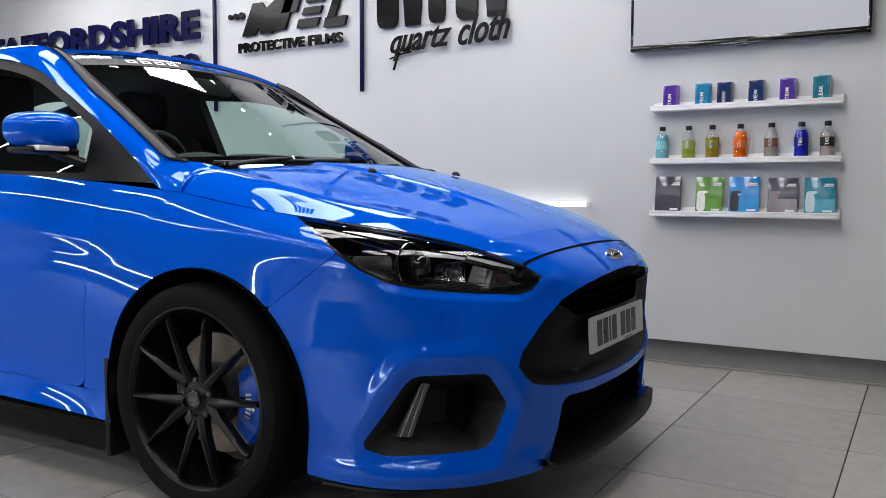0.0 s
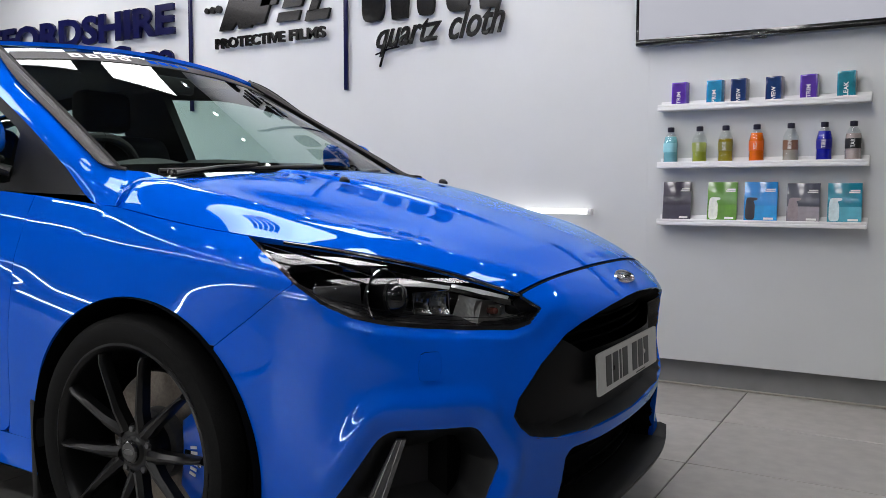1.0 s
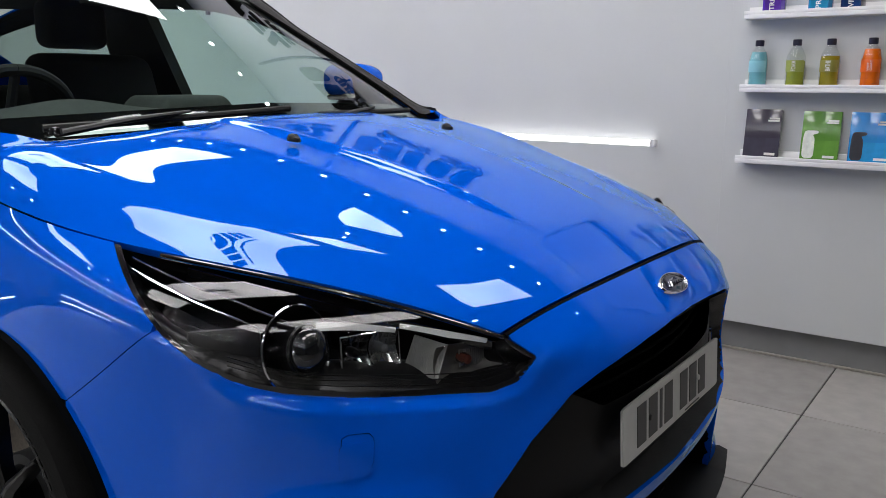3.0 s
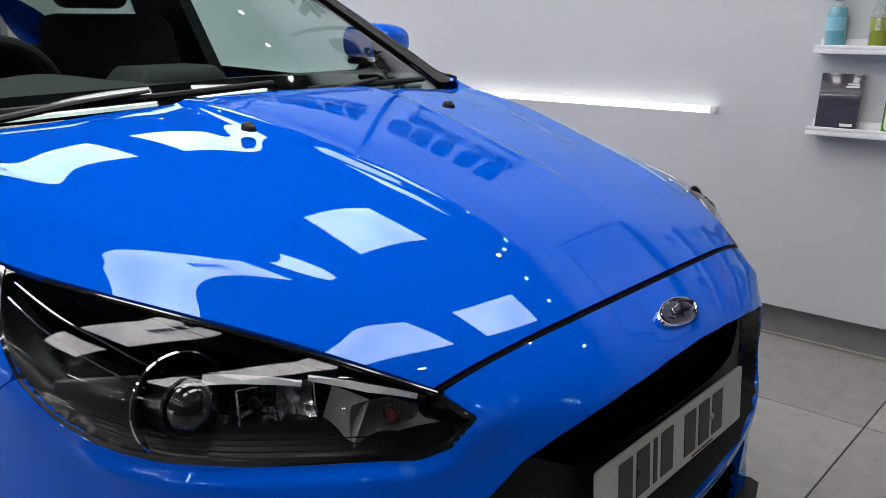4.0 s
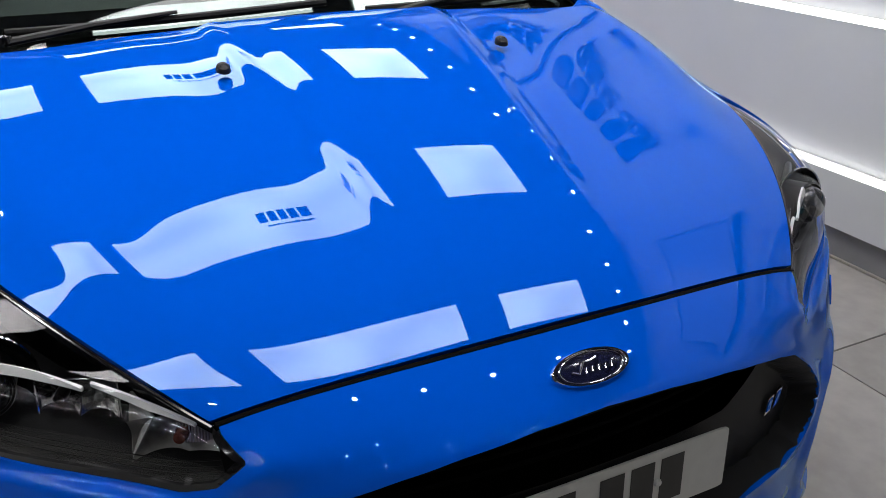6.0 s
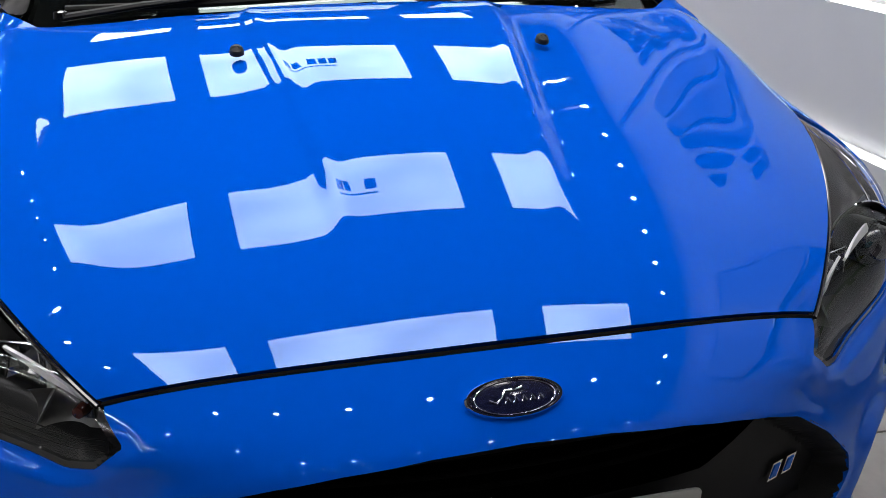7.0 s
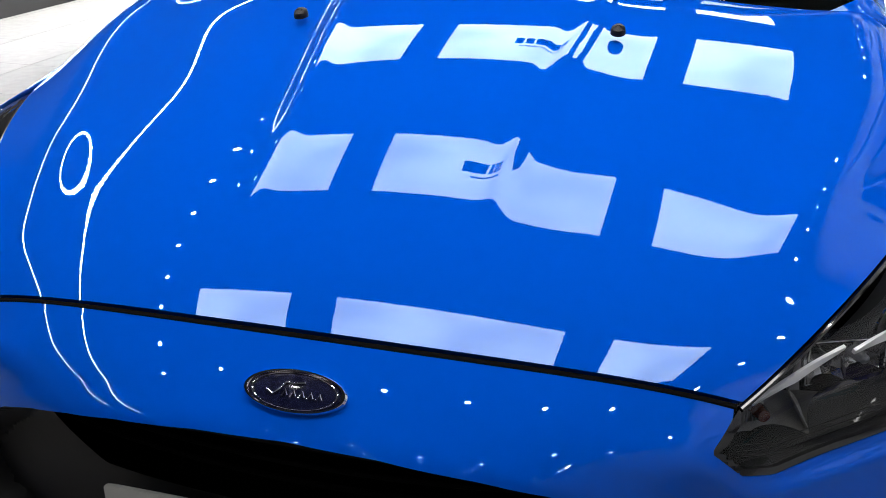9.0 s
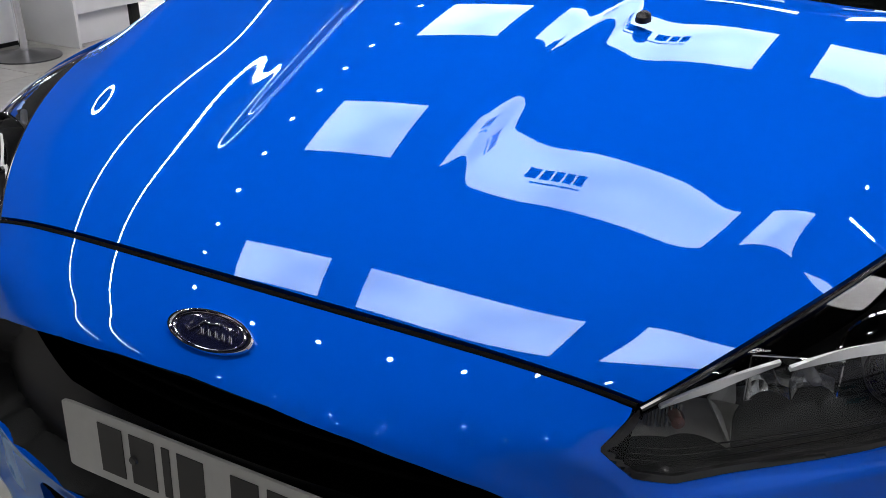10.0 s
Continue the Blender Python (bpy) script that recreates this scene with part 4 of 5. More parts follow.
for sgn in (-1, 1):
    k = np.linspace(0, 1, 80)
    out, inn = RAIL(k), PILLAR_IN(k)
    m = np.linspace(0, 1, 16)[:, None, None]
    strip = out[None] * (1 - m) + inn[None] * m
    full_ = (.016 - .010 * smooth(.2, 0, k))[None, :, None]
    strip = strip + np.sin(np.pi * m) * full_ * np.array((.10, .62, .55))
    strip[..., 1] *= sgn
    obj("windscreen_pillar", grid_mesh("windscreen_pillar", strip, flip=sgn < 0, flange=.01), PAINT, car, "blue windscreen pillar")
    # wing corner between the pillar's foot and the bonnet
    foot = strip[:, 0] * (1, sgn, 1)
    corner_edge = hood_point(np.full(16, 1.0), np.linspace(.997, .80, 16)) + np.array((.004, .002, -.004))
    mm = np.linspace(0, 1, 5)[:, None, None]
    fill = foot[None] * (1 - mm) + corner_edge[None] * mm
    fill = (fill + np.sin(np.pi * mm) * np.array((.003, .007, .006))) * (1, sgn, 1)
    up_ = np.cross(np.gradient(fill, axis=1), np.gradient(fill, axis=0))[..., 2].mean()
    obj("wing_corner", grid_mesh("wing_corner", fill, flip=bool(up_ < 0), flange=.006), PAINT, car)
    # inner trim of the pillar
    obj("pillar_trim", grid_mesh("pillar_trim", (strip * (1, sgn, 1) - np.array((.02, .03, .012))) * (1, sgn, 1), flip=sgn < 0), INTERIOR, car)
    # black seal between glass and pillar
    e = screen(np.linspace(.10, .99, 30), np.full(30, .99), .004) * (1, sgn, 1)
    part("screen_seal", sweep([tuple(p) for p in e], .0135, 8), BLACK_PLASTIC, car)
    # wide rubber trim between glass and pillar, with a rounded foot
    k = np.linspace(0, .74, 50)
    inn = PILLAR_IN(k)
    su_ = np.linspace(-.2, 1, 80)
    edge = screen(np.interp(-inn[:, 0], -screen(su_, np.full(80, .945))[:, 0], su_), np.full(50, .945), .003)
    edge = edge + (inn - edge) * (smooth(.07, 0, k) * .75)[:, None]
    mm = np.linspace(0, 1, 7)[:, None, None]
    band = (edge[None] * (1 - mm) + (inn + np.array((0, .006, .002)))[None] * mm + np.sin(np.pi * mm) ** .6 * smooth(-.01, .08, k)[None, :, None] * np.array((.004, .003, .007))) * (1, sgn, 1)
    obj("screen_trim", grid_mesh("screen_trim", band, flip=sgn < 0, flange=.008), BLACK_PLASTIC, car, "wide black trim beside the windscreen")
    # side windows and their black frame
    kb = np.linspace(0, 1, 60)
    belt = np.stack([-.205 - 2.6 * kb, .776 + .012 * np.sin(kb * 3), .918 + .075 * kb], -1)
    rail_all = np.concatenate([RAIL(np.linspace(.1, 1, 40)), RAIL_B(np.linspace(.03, 1, 30))])
    rx = rail_all[:, 0][::-1]
    ry = np.interp(belt[:, 0], rx, rail_all[:, 1][::-1]); rz = np.interp(belt[:, 0], rx, rail_all[:, 2][::-1])
    topc = np.stack([belt[:, 0], ry, rz], -1)
    f = np.linspace(0, 1, 24)[:, None, None]
    sg = belt[None] * (1 - f) + topc[None] * f
    sg = sg - np.array((0, .006, 0))
    height = (sg[..., 2] - belt[None, :, 2]); total = (topc[:, 2] - belt[:, 2])[None]
    d_glass = np.minimum.reduce([height - .022, (total - height) * .8 - .030, np.abs(sg[..., 0] + .53) - .022, np.abs(sg[..., 0] + 1.55) - .05])
    sgp = sg * (1, sgn, 1)
    obj("window_frame", grid_mesh("window_frame", sgp, -d_glass, flip=sgn < 0), BLACK_PLASTIC, car, "black window frame")
    wg = obj("side_window", grid_mesh("side_window", sgp, np.minimum.reduce([d_glass, -.55 - sg[..., 0], sg[..., 0] + 1.55]), flip=sgn < 0), DARK_GLASS, car, "green-tinted door glass")
    wg.visible_shadow = False
    wg = obj("side_window", grid_mesh("side_window", sgp, np.minimum(d_glass, -1.55 - sg[..., 0]), flip=sgn < 0), PRIVACY, car, "dark privacy glass")
    wg.visible_shadow = False
    post = [(-1.38, .755, .93), (-1.80, .755, .93), (-1.78, .60, 1.38), (-1.46, .60, 1.38)]
    bm = bmesh.new()
    fa = [bm.verts.new((x, sgn * y, z)) for x, y, z in post]; fb = [bm.verts.new((x, sgn * (y - .05), z)) for x, y, z in post]
    bm.faces.new(fa); bm.faces.new(fb[::-1])
    for i in range(4):
        bm.faces.new((fa[i - 1], fa[i], fb[i], fb[i - 1]))
    bmesh.ops.recalc_face_normals(bm, faces=bm.faces)
    part("door_post", bm, INTERIOR, car, "", 0)
    part("door_trim", box(-2.5, -.56, sgn * .715 - .02, sgn * .715 + .02, .38, .925, .01), INTERIOR, car)
    obj("quarter_panel", grid_mesh("quarter_panel", sgp, np.minimum(d_glass, sg[..., 0] + .55), flip=sgn < 0), BLACK_PLASTIC, car, "black corner panel")

# roof and tail
rk = np.linspace(0, 1, 30); rv = np.linspace(-1, 1, 31)
roof_mid = hermite([0, .25, .6, .85, 1], [(-.865, 0, 1.424), (-1.4, 0, 1.470), (-2.2, 0, 1.45), (-2.8, 0, 1.40), (-3.2, 0, 1.04)])(rk)
roof_edge = hermite([0, .25, .6, .85, 1], [(-.935, .590, 1.388), (-1.5, .550, 1.437), (-2.2, .54, 1.41), (-2.85, .53, 1.35), (-3.2, .62, 1.03)])(rk)
w2 = np.abs(rv)[None, :, None]
roof = roof_mid[:, None] * (1 - w2**2) + roof_edge[:, None] * w2**2
roof[..., 1] = roof_edge[:, None, 1] * rv[None]
obj("roof", grid_mesh("roof", roof, flange=.012), PAINT, car, "blue roof panel")
obj("headlining", grid_mesh("headlining", (roof - np.array((0, 0, .03)))[1:] * (1, .985, 1)), INTERIOR, car)
for sgn in (-1, 1):
    kk = np.linspace(0, 1, 20)
    a, b = RAIL_B(kk), hermite([0, .5, 1], [(-1.5, .550, 1.437), (-2.2, .54, 1.41), (-2.95, .55, 1.27)])(kk)
    st = np.array([a, (a + b) / 2 + (0, .01, .012), b]) * (1, sgn, 1)
    obj("roof_rail", grid_mesh("roof_rail", st, flip=sgn < 0, flange=.01), PAINT, car)
    obj("rail_trim", grid_mesh("rail_trim", st - np.array((0, sgn * .02, .02)), flip=sgn < 0), INTERIOR, car)
    q = np.array([[(-2.6, .79, .99), (-3.05, .70, 1.02)], [(-2.75, .64, 1.25), (-3.1, .60, 1.12)], [(-2.95, .555, 1.27), (-3.0, .55, 1.25)]]) * (1, sgn, 1)
    obj("rear_pillar", grid_mesh("rear_pillar", np.einsum("ai,bj,ijc->abc", basis(3, np.linspace(0, 1, 8), 2), basis(2, np.linspace(0, 1, 6), 1), q), flip=sgn < 0), PAINT, car)

# underside and wheel wells
part("underbody", box(-3.3, .72, -.60, .60, .17, .60), VOID, car, "", 0)
part("underbody", box(-2.2, -.42, -.79, .79, .18, .30), VOID, car, "", 0)
part("front_structure", box(.30, .78, -.40, .40, .155, .66), VOID, car, "", 0)
for wx in (.022, -2.625):
    for sgn in (-1, 1):
        bm = bmesh.new(); rings = []
        for yy in (.845, .60):
            rings.append([bm.verts.new((wx + .374 * math.cos(a), sgn * yy, max(.16, .312 + .374 * math.sin(a)))) for a in np.linspace(-.42, math.pi + .42, 40)])
        for i in range(39):
            bm.faces.new((rings[0][i], rings[0][i + 1], rings[1][i + 1], rings[1][i]))
        part("wheel_liner", bm, VOID, car)
    for sgn in (-1, 1):
        part("mud_flap", box(wx - .395, wx - .372, sgn * .74 - .10, sgn * .74 + .10, .10, .40, .006), BLACK_PLASTIC, car, "black rubber mud flap")


# ---- wheels ----
def spoke(a_hub, a_rim):
    """One slim tapered spoke, from the hub to the rim, in the wheel's plane (x, z), face towards -y."""
    bm = bmesh.new(); rings = []
    # from the hub to a kink near it, then straight on to the rim
    ends = [Vector((r * math.cos(a), r * math.sin(a))) for r, a in ((.050, a_hub), (.104, a_hub + (a_rim - a_hub) * .68), (.239, a_rim))]
    for k in (0, .12, .22, .28, .33, .45, .6, .75, .9, 1):
        a, b, f = (ends[0], ends[1], k / .28) if k <= .28 else (ends[1], ends[2], (k - .28) / .72)
        c, d = a.lerp(b, f), (b - a).normalized()
        w = np.interp(k, [0, .2, .33, .9, 1], [.016, .0145, .0120, .0062, .0085])
        y = np.interp(k, [0, .28, .9, 1], [-.014, -.026, -.034, -.028])
        ring = []
        for du, dy in ((-w, .032), (-w, .009), (-w * .25, 0), (w * .25, 0), (w, .009), (w, .032)):
            ring.append(bm.verts.new((c.x - du * d.y, y + dy, c.y + du * d.x)))
        rings.append(ring)
    for p, q in zip(rings, rings[1:]):
        for i in range(5):
            bm.faces.new((p[i], p[i + 1], q[i + 1], q[i]))
        bm.faces.new((p[5], p[0], q[0], q[5]))
    bm.faces.new(rings[0]); bm.faces.new(rings[-1][::-1])
    bmesh.ops.recalc_face_normals(bm, faces=bm.faces)
    return bm


def wheel(x, side, turn=0.0):
    """A wheel under the car: its outer face looks to -y, turned round for the left side."""
    w = new("wheel"); w.parent = car
    w.matrix_basis = pose(x, side * .816, .322, 0, 0, 0 if side < 0 else 180) @ pose(0, 0, 0, 0, turn, 0)
    tagged(w, "black multi-spoke alloy wheel with a low tyre")
    tyre = part("tyre", lathe([(.250, -.022), (.262, -.030), (.285, -.036), (.305, -.030), (.317, -.014), (.3215, .015), (.323, .09), (.3215, .165), (.315, .19), (.29, .205), (.255, .195), (.250, .19)], "Y", 96), RUBBER, w)
    for yy in (.03, .07, .11, .15):
        part("groove", lathe([(.3235, yy - .004), (.3242, yy), (.3235, yy + .004)], "Y", 64), VOID, tyre)
    for k in range(14):
        bm = box(-.007, .007, -.0378, -.034, .268, .2695)
        for v in bm.verts:
            v.co.y += .004
        g = part("text_bar", bm, GREY_PLASTIC, tyre, "", 0)
        g.matrix_basis = pose(0, 0, 0, 0, 40 + k * 4.2 + (26 if k > 6 else 0), 0)
    part("rim", lathe([(.2585, -.020), (.2585, -.027), (.252, -.029), (.246, -.022), (.240, -.012), (.236, .03), (.225, .06), (.222, .16), (.24, .19), (.25, .19)], "Y", 96), RIM, w)
    part("hub", lathe([(.0, -.014), (.030, -.014), (.036, -.008), (.058, -.006), (.064, .002), (.066, .05), (.0, .05)], "Y", 40), RIM, w)
    cap = part("centre_cap", lathe([(.0, -.022), (.022, -.022), (.026, -.019), (.027, -.012)], "Y", 32), BLACK_GLOSS, w)
    oval = part("oval_mark", lathe([(.0, -.0232), (.016, -.0232), (.0165, -.022)], "Y", 28), LAMP_GREY, cap)
    oval.scale = (1.0, 1, .42)
    for k in range(5):
        b = math.pi / 2 + k * 2 * math.pi / 5 + .0
        for sgn in (-1, 1):
            part("spoke", spoke(b + math.pi / 5 + sgn * .09, b + math.pi / 5 + sgn * .315), RIM, w)
        nut = part("wheel_nut", disc_cap(lathe([(.0085, .018), (.0085, .002), (.007, -.001)], "Y", 6)), LAMP_GREY, w, "steel wheel nut", 20)
        nut.location = (.052 * math.cos(b), -.010, .052 * math.sin(b))
    return w


def brake(x, side):
    d = part("brake_disc", lathe([(.07, .075), (.172, .075), (.174, .079), (.174, .095), (.172, .099), (.07, .099)], "Y", 72, close=True), STEEL, car, "ventilated steel brake disc")
    m = pose(x, side * .816, .322, 0, 0, 0 if side < 0 else 180)
    d.matrix_basis = m
    part("disc_bell", disc_cap(lathe([(.085, .045), (.088, .05), (.088, .09)], "Y", 40)), LAMP_GREY, d)
    bm = bmesh.new(); rings = []
    a0, a1 = (-.74, .62)
    for a in np.linspace(a0, a1, 12):
        e = abs(a - (a0 + a1) / 2) / (a1 - a0) * 2
        ri, ro = .106 + .01 * e, .206 - .018 * e**3
        yo = .040 + .012 * e**4
        rings.append([bm.verts.new((r * math.cos(a), y, r * math.sin(a))) for r, y in ((ri, .062), (ri, yo + .006), (ri + .008, yo), (ro - .012, yo), (ro, yo + .010), (ro, .125), (ro - .02, .13), (ri, .13))])
    for p, q in zip(rings, rings[1:]):
        for i in range(8):
            bm.faces.new((p[i], p[(i + 1) % 8], q[(i + 1) % 8], q[i]))
    bm.faces.new(rings[0][::-1]); bm.faces.new(rings[-1])
    bmesh.ops.recalc_face_normals(bm, faces=bm.faces)
    c = part("brake_caliper", bm, BLUE_CALIPER, car, "glossy blue four-piston brake caliper")
    c.matrix_basis = m if side < 0 else m @ pose(0, 0, 0, 0, 180, 0)
    for k in range(6):
        a = -.30 + k * .085
        bar = part("text_bar", box(-.010, .010, -.0015, 0, -.0035, .0035), CARD, c, "", 0)
        bar.matrix_basis = pose(.150 * math.cos(a), .0395, .150 * math.sin(a), 0, -math.degrees(a), 0)
    part("bridge_bolt", sweep([(.168, .036, -.02), (.168, .050, -.02)], .006, 8), CHROME, c)
    part("pad_window", box(.118, .150, .0385, .05, -.012, .010, .002), VOID, c)


for wx in (0.0, -2.647):
    for sd in (-1, 1):
        wheel(wx, sd, -4)
        brake(wx, sd)

# ---- headlamps ----

def lamp_sheet(side, inset, grow=0.0):
    """The body surface inside the lamp outline, pushed in along the surface normal."""
    N = np.cross(np.gradient(G, axis=1), np.gradient(G, axis=0))
    N /= np.linalg.norm(N, axis=-1, keepdims=True) + 1e-9
    N *= np.sign((N * np.stack([np.ones_like(GX), G[..., 1], .3 * np.ones_like(GX)], -1)).sum(-1))[..., None]
    P = G - N * inset
    d = np.minimum.reduce([-d_lamp - .0025 + grow, np.where(LEFT == side, 1.0, -1.0), np.where(GX > .2, 1.0, -1.0)])
    return P, d, N


# a smooth stand-in for the body surface inside the lamp: x + |y| as a polynomial of q and z
near_lamp = (d_lamp < .03) & (GX > .2)
TERMS = [(a, b) for a in range(6) for b in range(6 - a)]
LAMP_FIT = np.linalg.lstsq(np.stack([GQ[near_lamp] ** a * (GZ[near_lamp] - .7) ** b for a, b in TERMS], -1), (GX + GY)[near_lamp], rcond=None)[0]


def inside(side, q, z, depth=0.0):
    """A place behind the lamp's cover."""
    def at(q, z):
        s = sum(c * q**a * (z - .7) ** b for c, (a, b) in zip(LAMP_FIT, TERMS))
        return np.array(((s + q) / 2, (s - q) / 2, z))
    p = at(q, z)
    n = np.cross(at(q, z + 1e-3) - p, at(q + 1e-3, z) - p); n /= np.linalg.norm(n)
    n = n if n[0] > 0 else -n
    return (p - n * depth) * (1, 1 if side else -1, 1)


def aim(p, n, inset=0.0, spin=0.0):
    """A pose at p whose -y axis points along n."""
    y = -n.normalized(); z = Vector((0, 0, 1)); x = y.cross(z).normalized(); z = x.cross(y)
    m = Matrix((x, y, z)).transposed().to_4x4()
    return Matrix.Translation(p - n * inset) @ m @ pose(0, 0, 0, 0, spin, 0)


for side in (False, True):
    sg = 1 if side else -1
    lamp = new("headlamp"); lamp.parent = car
    tagged(lamp, "dark swept-back headlamp with a clear cover")
    P, d, N = lamp_sheet(side, .004)
    cover = obj("cover", grid_mesh("cover", P, d), CLEAR, lamp, "clear glossy cover")
    cover.visible_shadow = False
    obj("seal", grid_mesh("seal", lamp_sheet(side, .0015)[0], np.minimum.reduce([-d_lamp - .0005, .0085 + d_lamp, np.where((LEFT == side) & (GX > .2), 1.0, -1.0)])), BLACK_GLOSS, lamp)
    P2, d2, _ = lamp_sheet(side, .062, .012)
    depth = np.clip((-d_lamp) / .05, 0, 1)[..., None]
    P3 = G - N * (.008 + .100 * depth)
    obj("housing", grid_mesh("housing", P3, d2), LAMP_BLACK, lamp, "glossy black lamp housing")
    # black brow along the upper edge
    k = np.linspace(0, 1, 40)
    e = HOOD_EDGE(.02 + .50 * k)
    brow = []
    for ins, drop in ((.022, .020), (.026, .034), (.045, .038)):
        b = e.copy(); b[:, 2] -= drop + .010 * np.sin(np.pi * k); b[:, 1] -= ins * .4; b[:, 0] -= ins * .4
        brow.append(b * (1, sg, 1))
    obj("brow", grid_mesh("brow", np.array(brow), flange=.004), BLACK_GLOSS, lamp, "gloss black brow strip")
    # white light guides under the brow: two tapering blades
    for ends, widths in (((-.020, .753, .140, .734), (.007, .005, .0015)), ((.150, .738, .335, .705), (.001, .006, .0015))):
        k = np.linspace(0, 1, 24)
        q, z = ends[0] + (ends[2] - ends[0]) * k, ends[1] + (ends[3] - ends[1]) * k + .003 * np.sin(np.pi * k)
        w = np.interp(k, [0, .55, 1], widths)
        rows = np.array([[inside(side, a, b - c * f, .010 + .006 * f) for a, b, c in zip(q, z, w)] for f in (0, .5, 1)])
        obj("light_guide", grid_mesh("light_guide", rows, flip=bool(np.cross(np.gradient(rows, axis=1), np.gradient(rows, axis=0))[..., 0].mean() < 0), flange=.004), LIGHT_GUIDE, lamp, "white light guide")
    # projector in its round bowl
    m = aim(Vector((.611, sg * .678, .705)), Vector((.97, sg * .05, .16)))
    bowl = part("bowl", lathe([(.061, -.006), (.058, -.002), (.050, .012), (.040, .022), (.030, .028), (.0, .030)], "Y", 48), LAMP_BLACK, lamp, "dark projector bowl")
    bowl.matrix_basis = m
    part("bowl_ring", lathe([(.0605, -.0065), (.0622, -.0085), (.0638, -.0068), (.062, -.005)], "Y", 64, close=True), CHROME, bowl)
    part("projector", lathe([(.036, .020), (.036, -.024), (.0375, -.028), (.036, -.032), (.033, -.031)], "Y", 48), LAMP_BLACK, bowl, "black projector barrel")
    part("projector_lens", lathe([(.0, -.055), (.009, -.0545), (.017, -.052), (.024, -.047), (.0295, -.039), (.0325, -.030)], "Y", 40), PROJECTOR_GLASS, bowl, "glass projector lens")
    # faceted reflector: two hollow mirror cells in a thin bright frame
    box_ = new("reflector"); box_.parent = lamp
    tagged(box_, "bright faceted reflector")
    box_.matrix_basis = aim(Vector((.664, sg * .578, .690)), Vector((.93, sg * .37, .10)))
    for cx in (-.024, .024):
        u, v = np.meshgrid(np.linspace(-1, 1, 6), np.linspace(-1, 1, 5), indexing="ij")
        cell = np.stack([cx + .023 * u, .022 - .022 * (u * u + v * v) * .7, .025 * v - .004], -1)
        me = grid_mesh("cell", cell, flip=bool(np.cross(np.gradient(cell, axis=1), np.gradient(cell, axis=0))[..., 1].mean() > 0))
        obj("cell", me, MIRROR_CELL, box_, "", 0)
        part("bulb", lathe([(.0, -.006), (.006, -.003), (.008, .006), (.008, .024)], "Y", 16), LAMP_BLACK if cx < 0 else SMOKED, box_).location = (cx, 0, -.004)
    for a, b in (((-.048, -.004, -.031), (.048, -.004, -.031)), ((-.048, -.004, .023), (.048, -.004, .023)), ((-.048, -.004, -.031), (-.048, -.004, .023)), ((.048, -.004, -.031), (.048, -.004, .023))):
        part("frame_bar", sweep([a, b], .0014, 6), CHROME, box_)
    # ribbed side wall and the smoky indicator beside it
    u, v = np.meshgrid(np.linspace(0, 1, 121), np.linspace(0, 1, 4), indexing="ij")
    lo = np.array((.688, .530, .646)) + u[..., None] * np.array((.068, .003, .001))
    hi = np.array((.704, .522, .703)) + u[..., None] * np.array((.049, -.018, -.010))
    wall_ = lo + (hi - lo) * v[..., None]
    wall_[..., 1] += .0006 * np.abs(np.sin(u * math.pi * 20))
    wall_ = wall_ * (1, sg, 1)
    obj("ribbed_panel", grid_mesh("ribbed_panel", wall_, flip=bool(np.cross(np.gradient(wall_, axis=1), np.gradient(wall_, axis=0))[..., 1].mean() * sg < 0), flange=.003), LAMP_PALE, lamp, "ribbed grey panel")
    u, v = np.meshgrid(np.linspace(-1, 1, 20), np.linspace(-1, 1, 12), indexing="ij")
    cell = np.stack([.056 * u, .024 - .022 * (u * u * .8 + v * v * .6), (.024 + .006 * u * sg) * v - .003 * u * sg], -1)
    ind = obj("indicator_bowl", grid_mesh("indicator_bowl", cell, flip=bool(np.cross(np.gradient(cell, axis=1), np.gradient(cell, axis=0))[..., 1].mean() > 0)), LAMP_SMOKE, lamp, "smoky indicator bowl")
    ind.matrix_basis = aim(Vector((.774, sg * .482, .668)), Vector((.90, sg * .42, .12)))
    for a in np.linspace(-.006, .040, 14) * -sg:
        part("rib", box(a - .0006, a + .0006, .0135, .0165, -.013, .013), LAMP_PALE, ind, "", 0)
    part("indicator_bulb", lathe([(.0, -.002), (.007, .0), (.009, .008), (.009, .022)], "Y", 16), AMBER, ind)
    # chrome edge lines at the outer end, fine grooves along the lower edge
    for line_ in (((-.405, .822), (-.290, .800), (-.171, .778), (-.080, .757)), ((-.400, .811), (-.285, .786), (-.171, .761), (-.105, .744))):
        ln = hermite([0, .3, .75, 1], line_)(np.linspace(0, 1, 20))
        part("edge_line", sweep([tuple(inside(side, a, b, .010)) for a, b in ln], .0017, 6), CHROME, lamp)
    for dz in (.012, .019, .026):
        ln = hermite([0, .2, .45, .75, 1], [(-.20, .683), (-.08, .661), (.10, .645), (.30, .634), (.385, .645)])(np.linspace(0, 1, 36))
        part("groove", sweep([tuple(inside(side, a, b + dz, .016)) for a, b in ln], .0009, 6), LAMP_BLACK, lamp)
    side_ref = part("side_reflector", box(-.050, .050, 0, .012, -.022, .024, .006), LAMP_DIM, lamp, "dim grey side reflector")
    side_ref.matrix_basis = aim(Vector(inside(side, -.22, .722, .045)), Vector((.75, sg * .62, .2)))

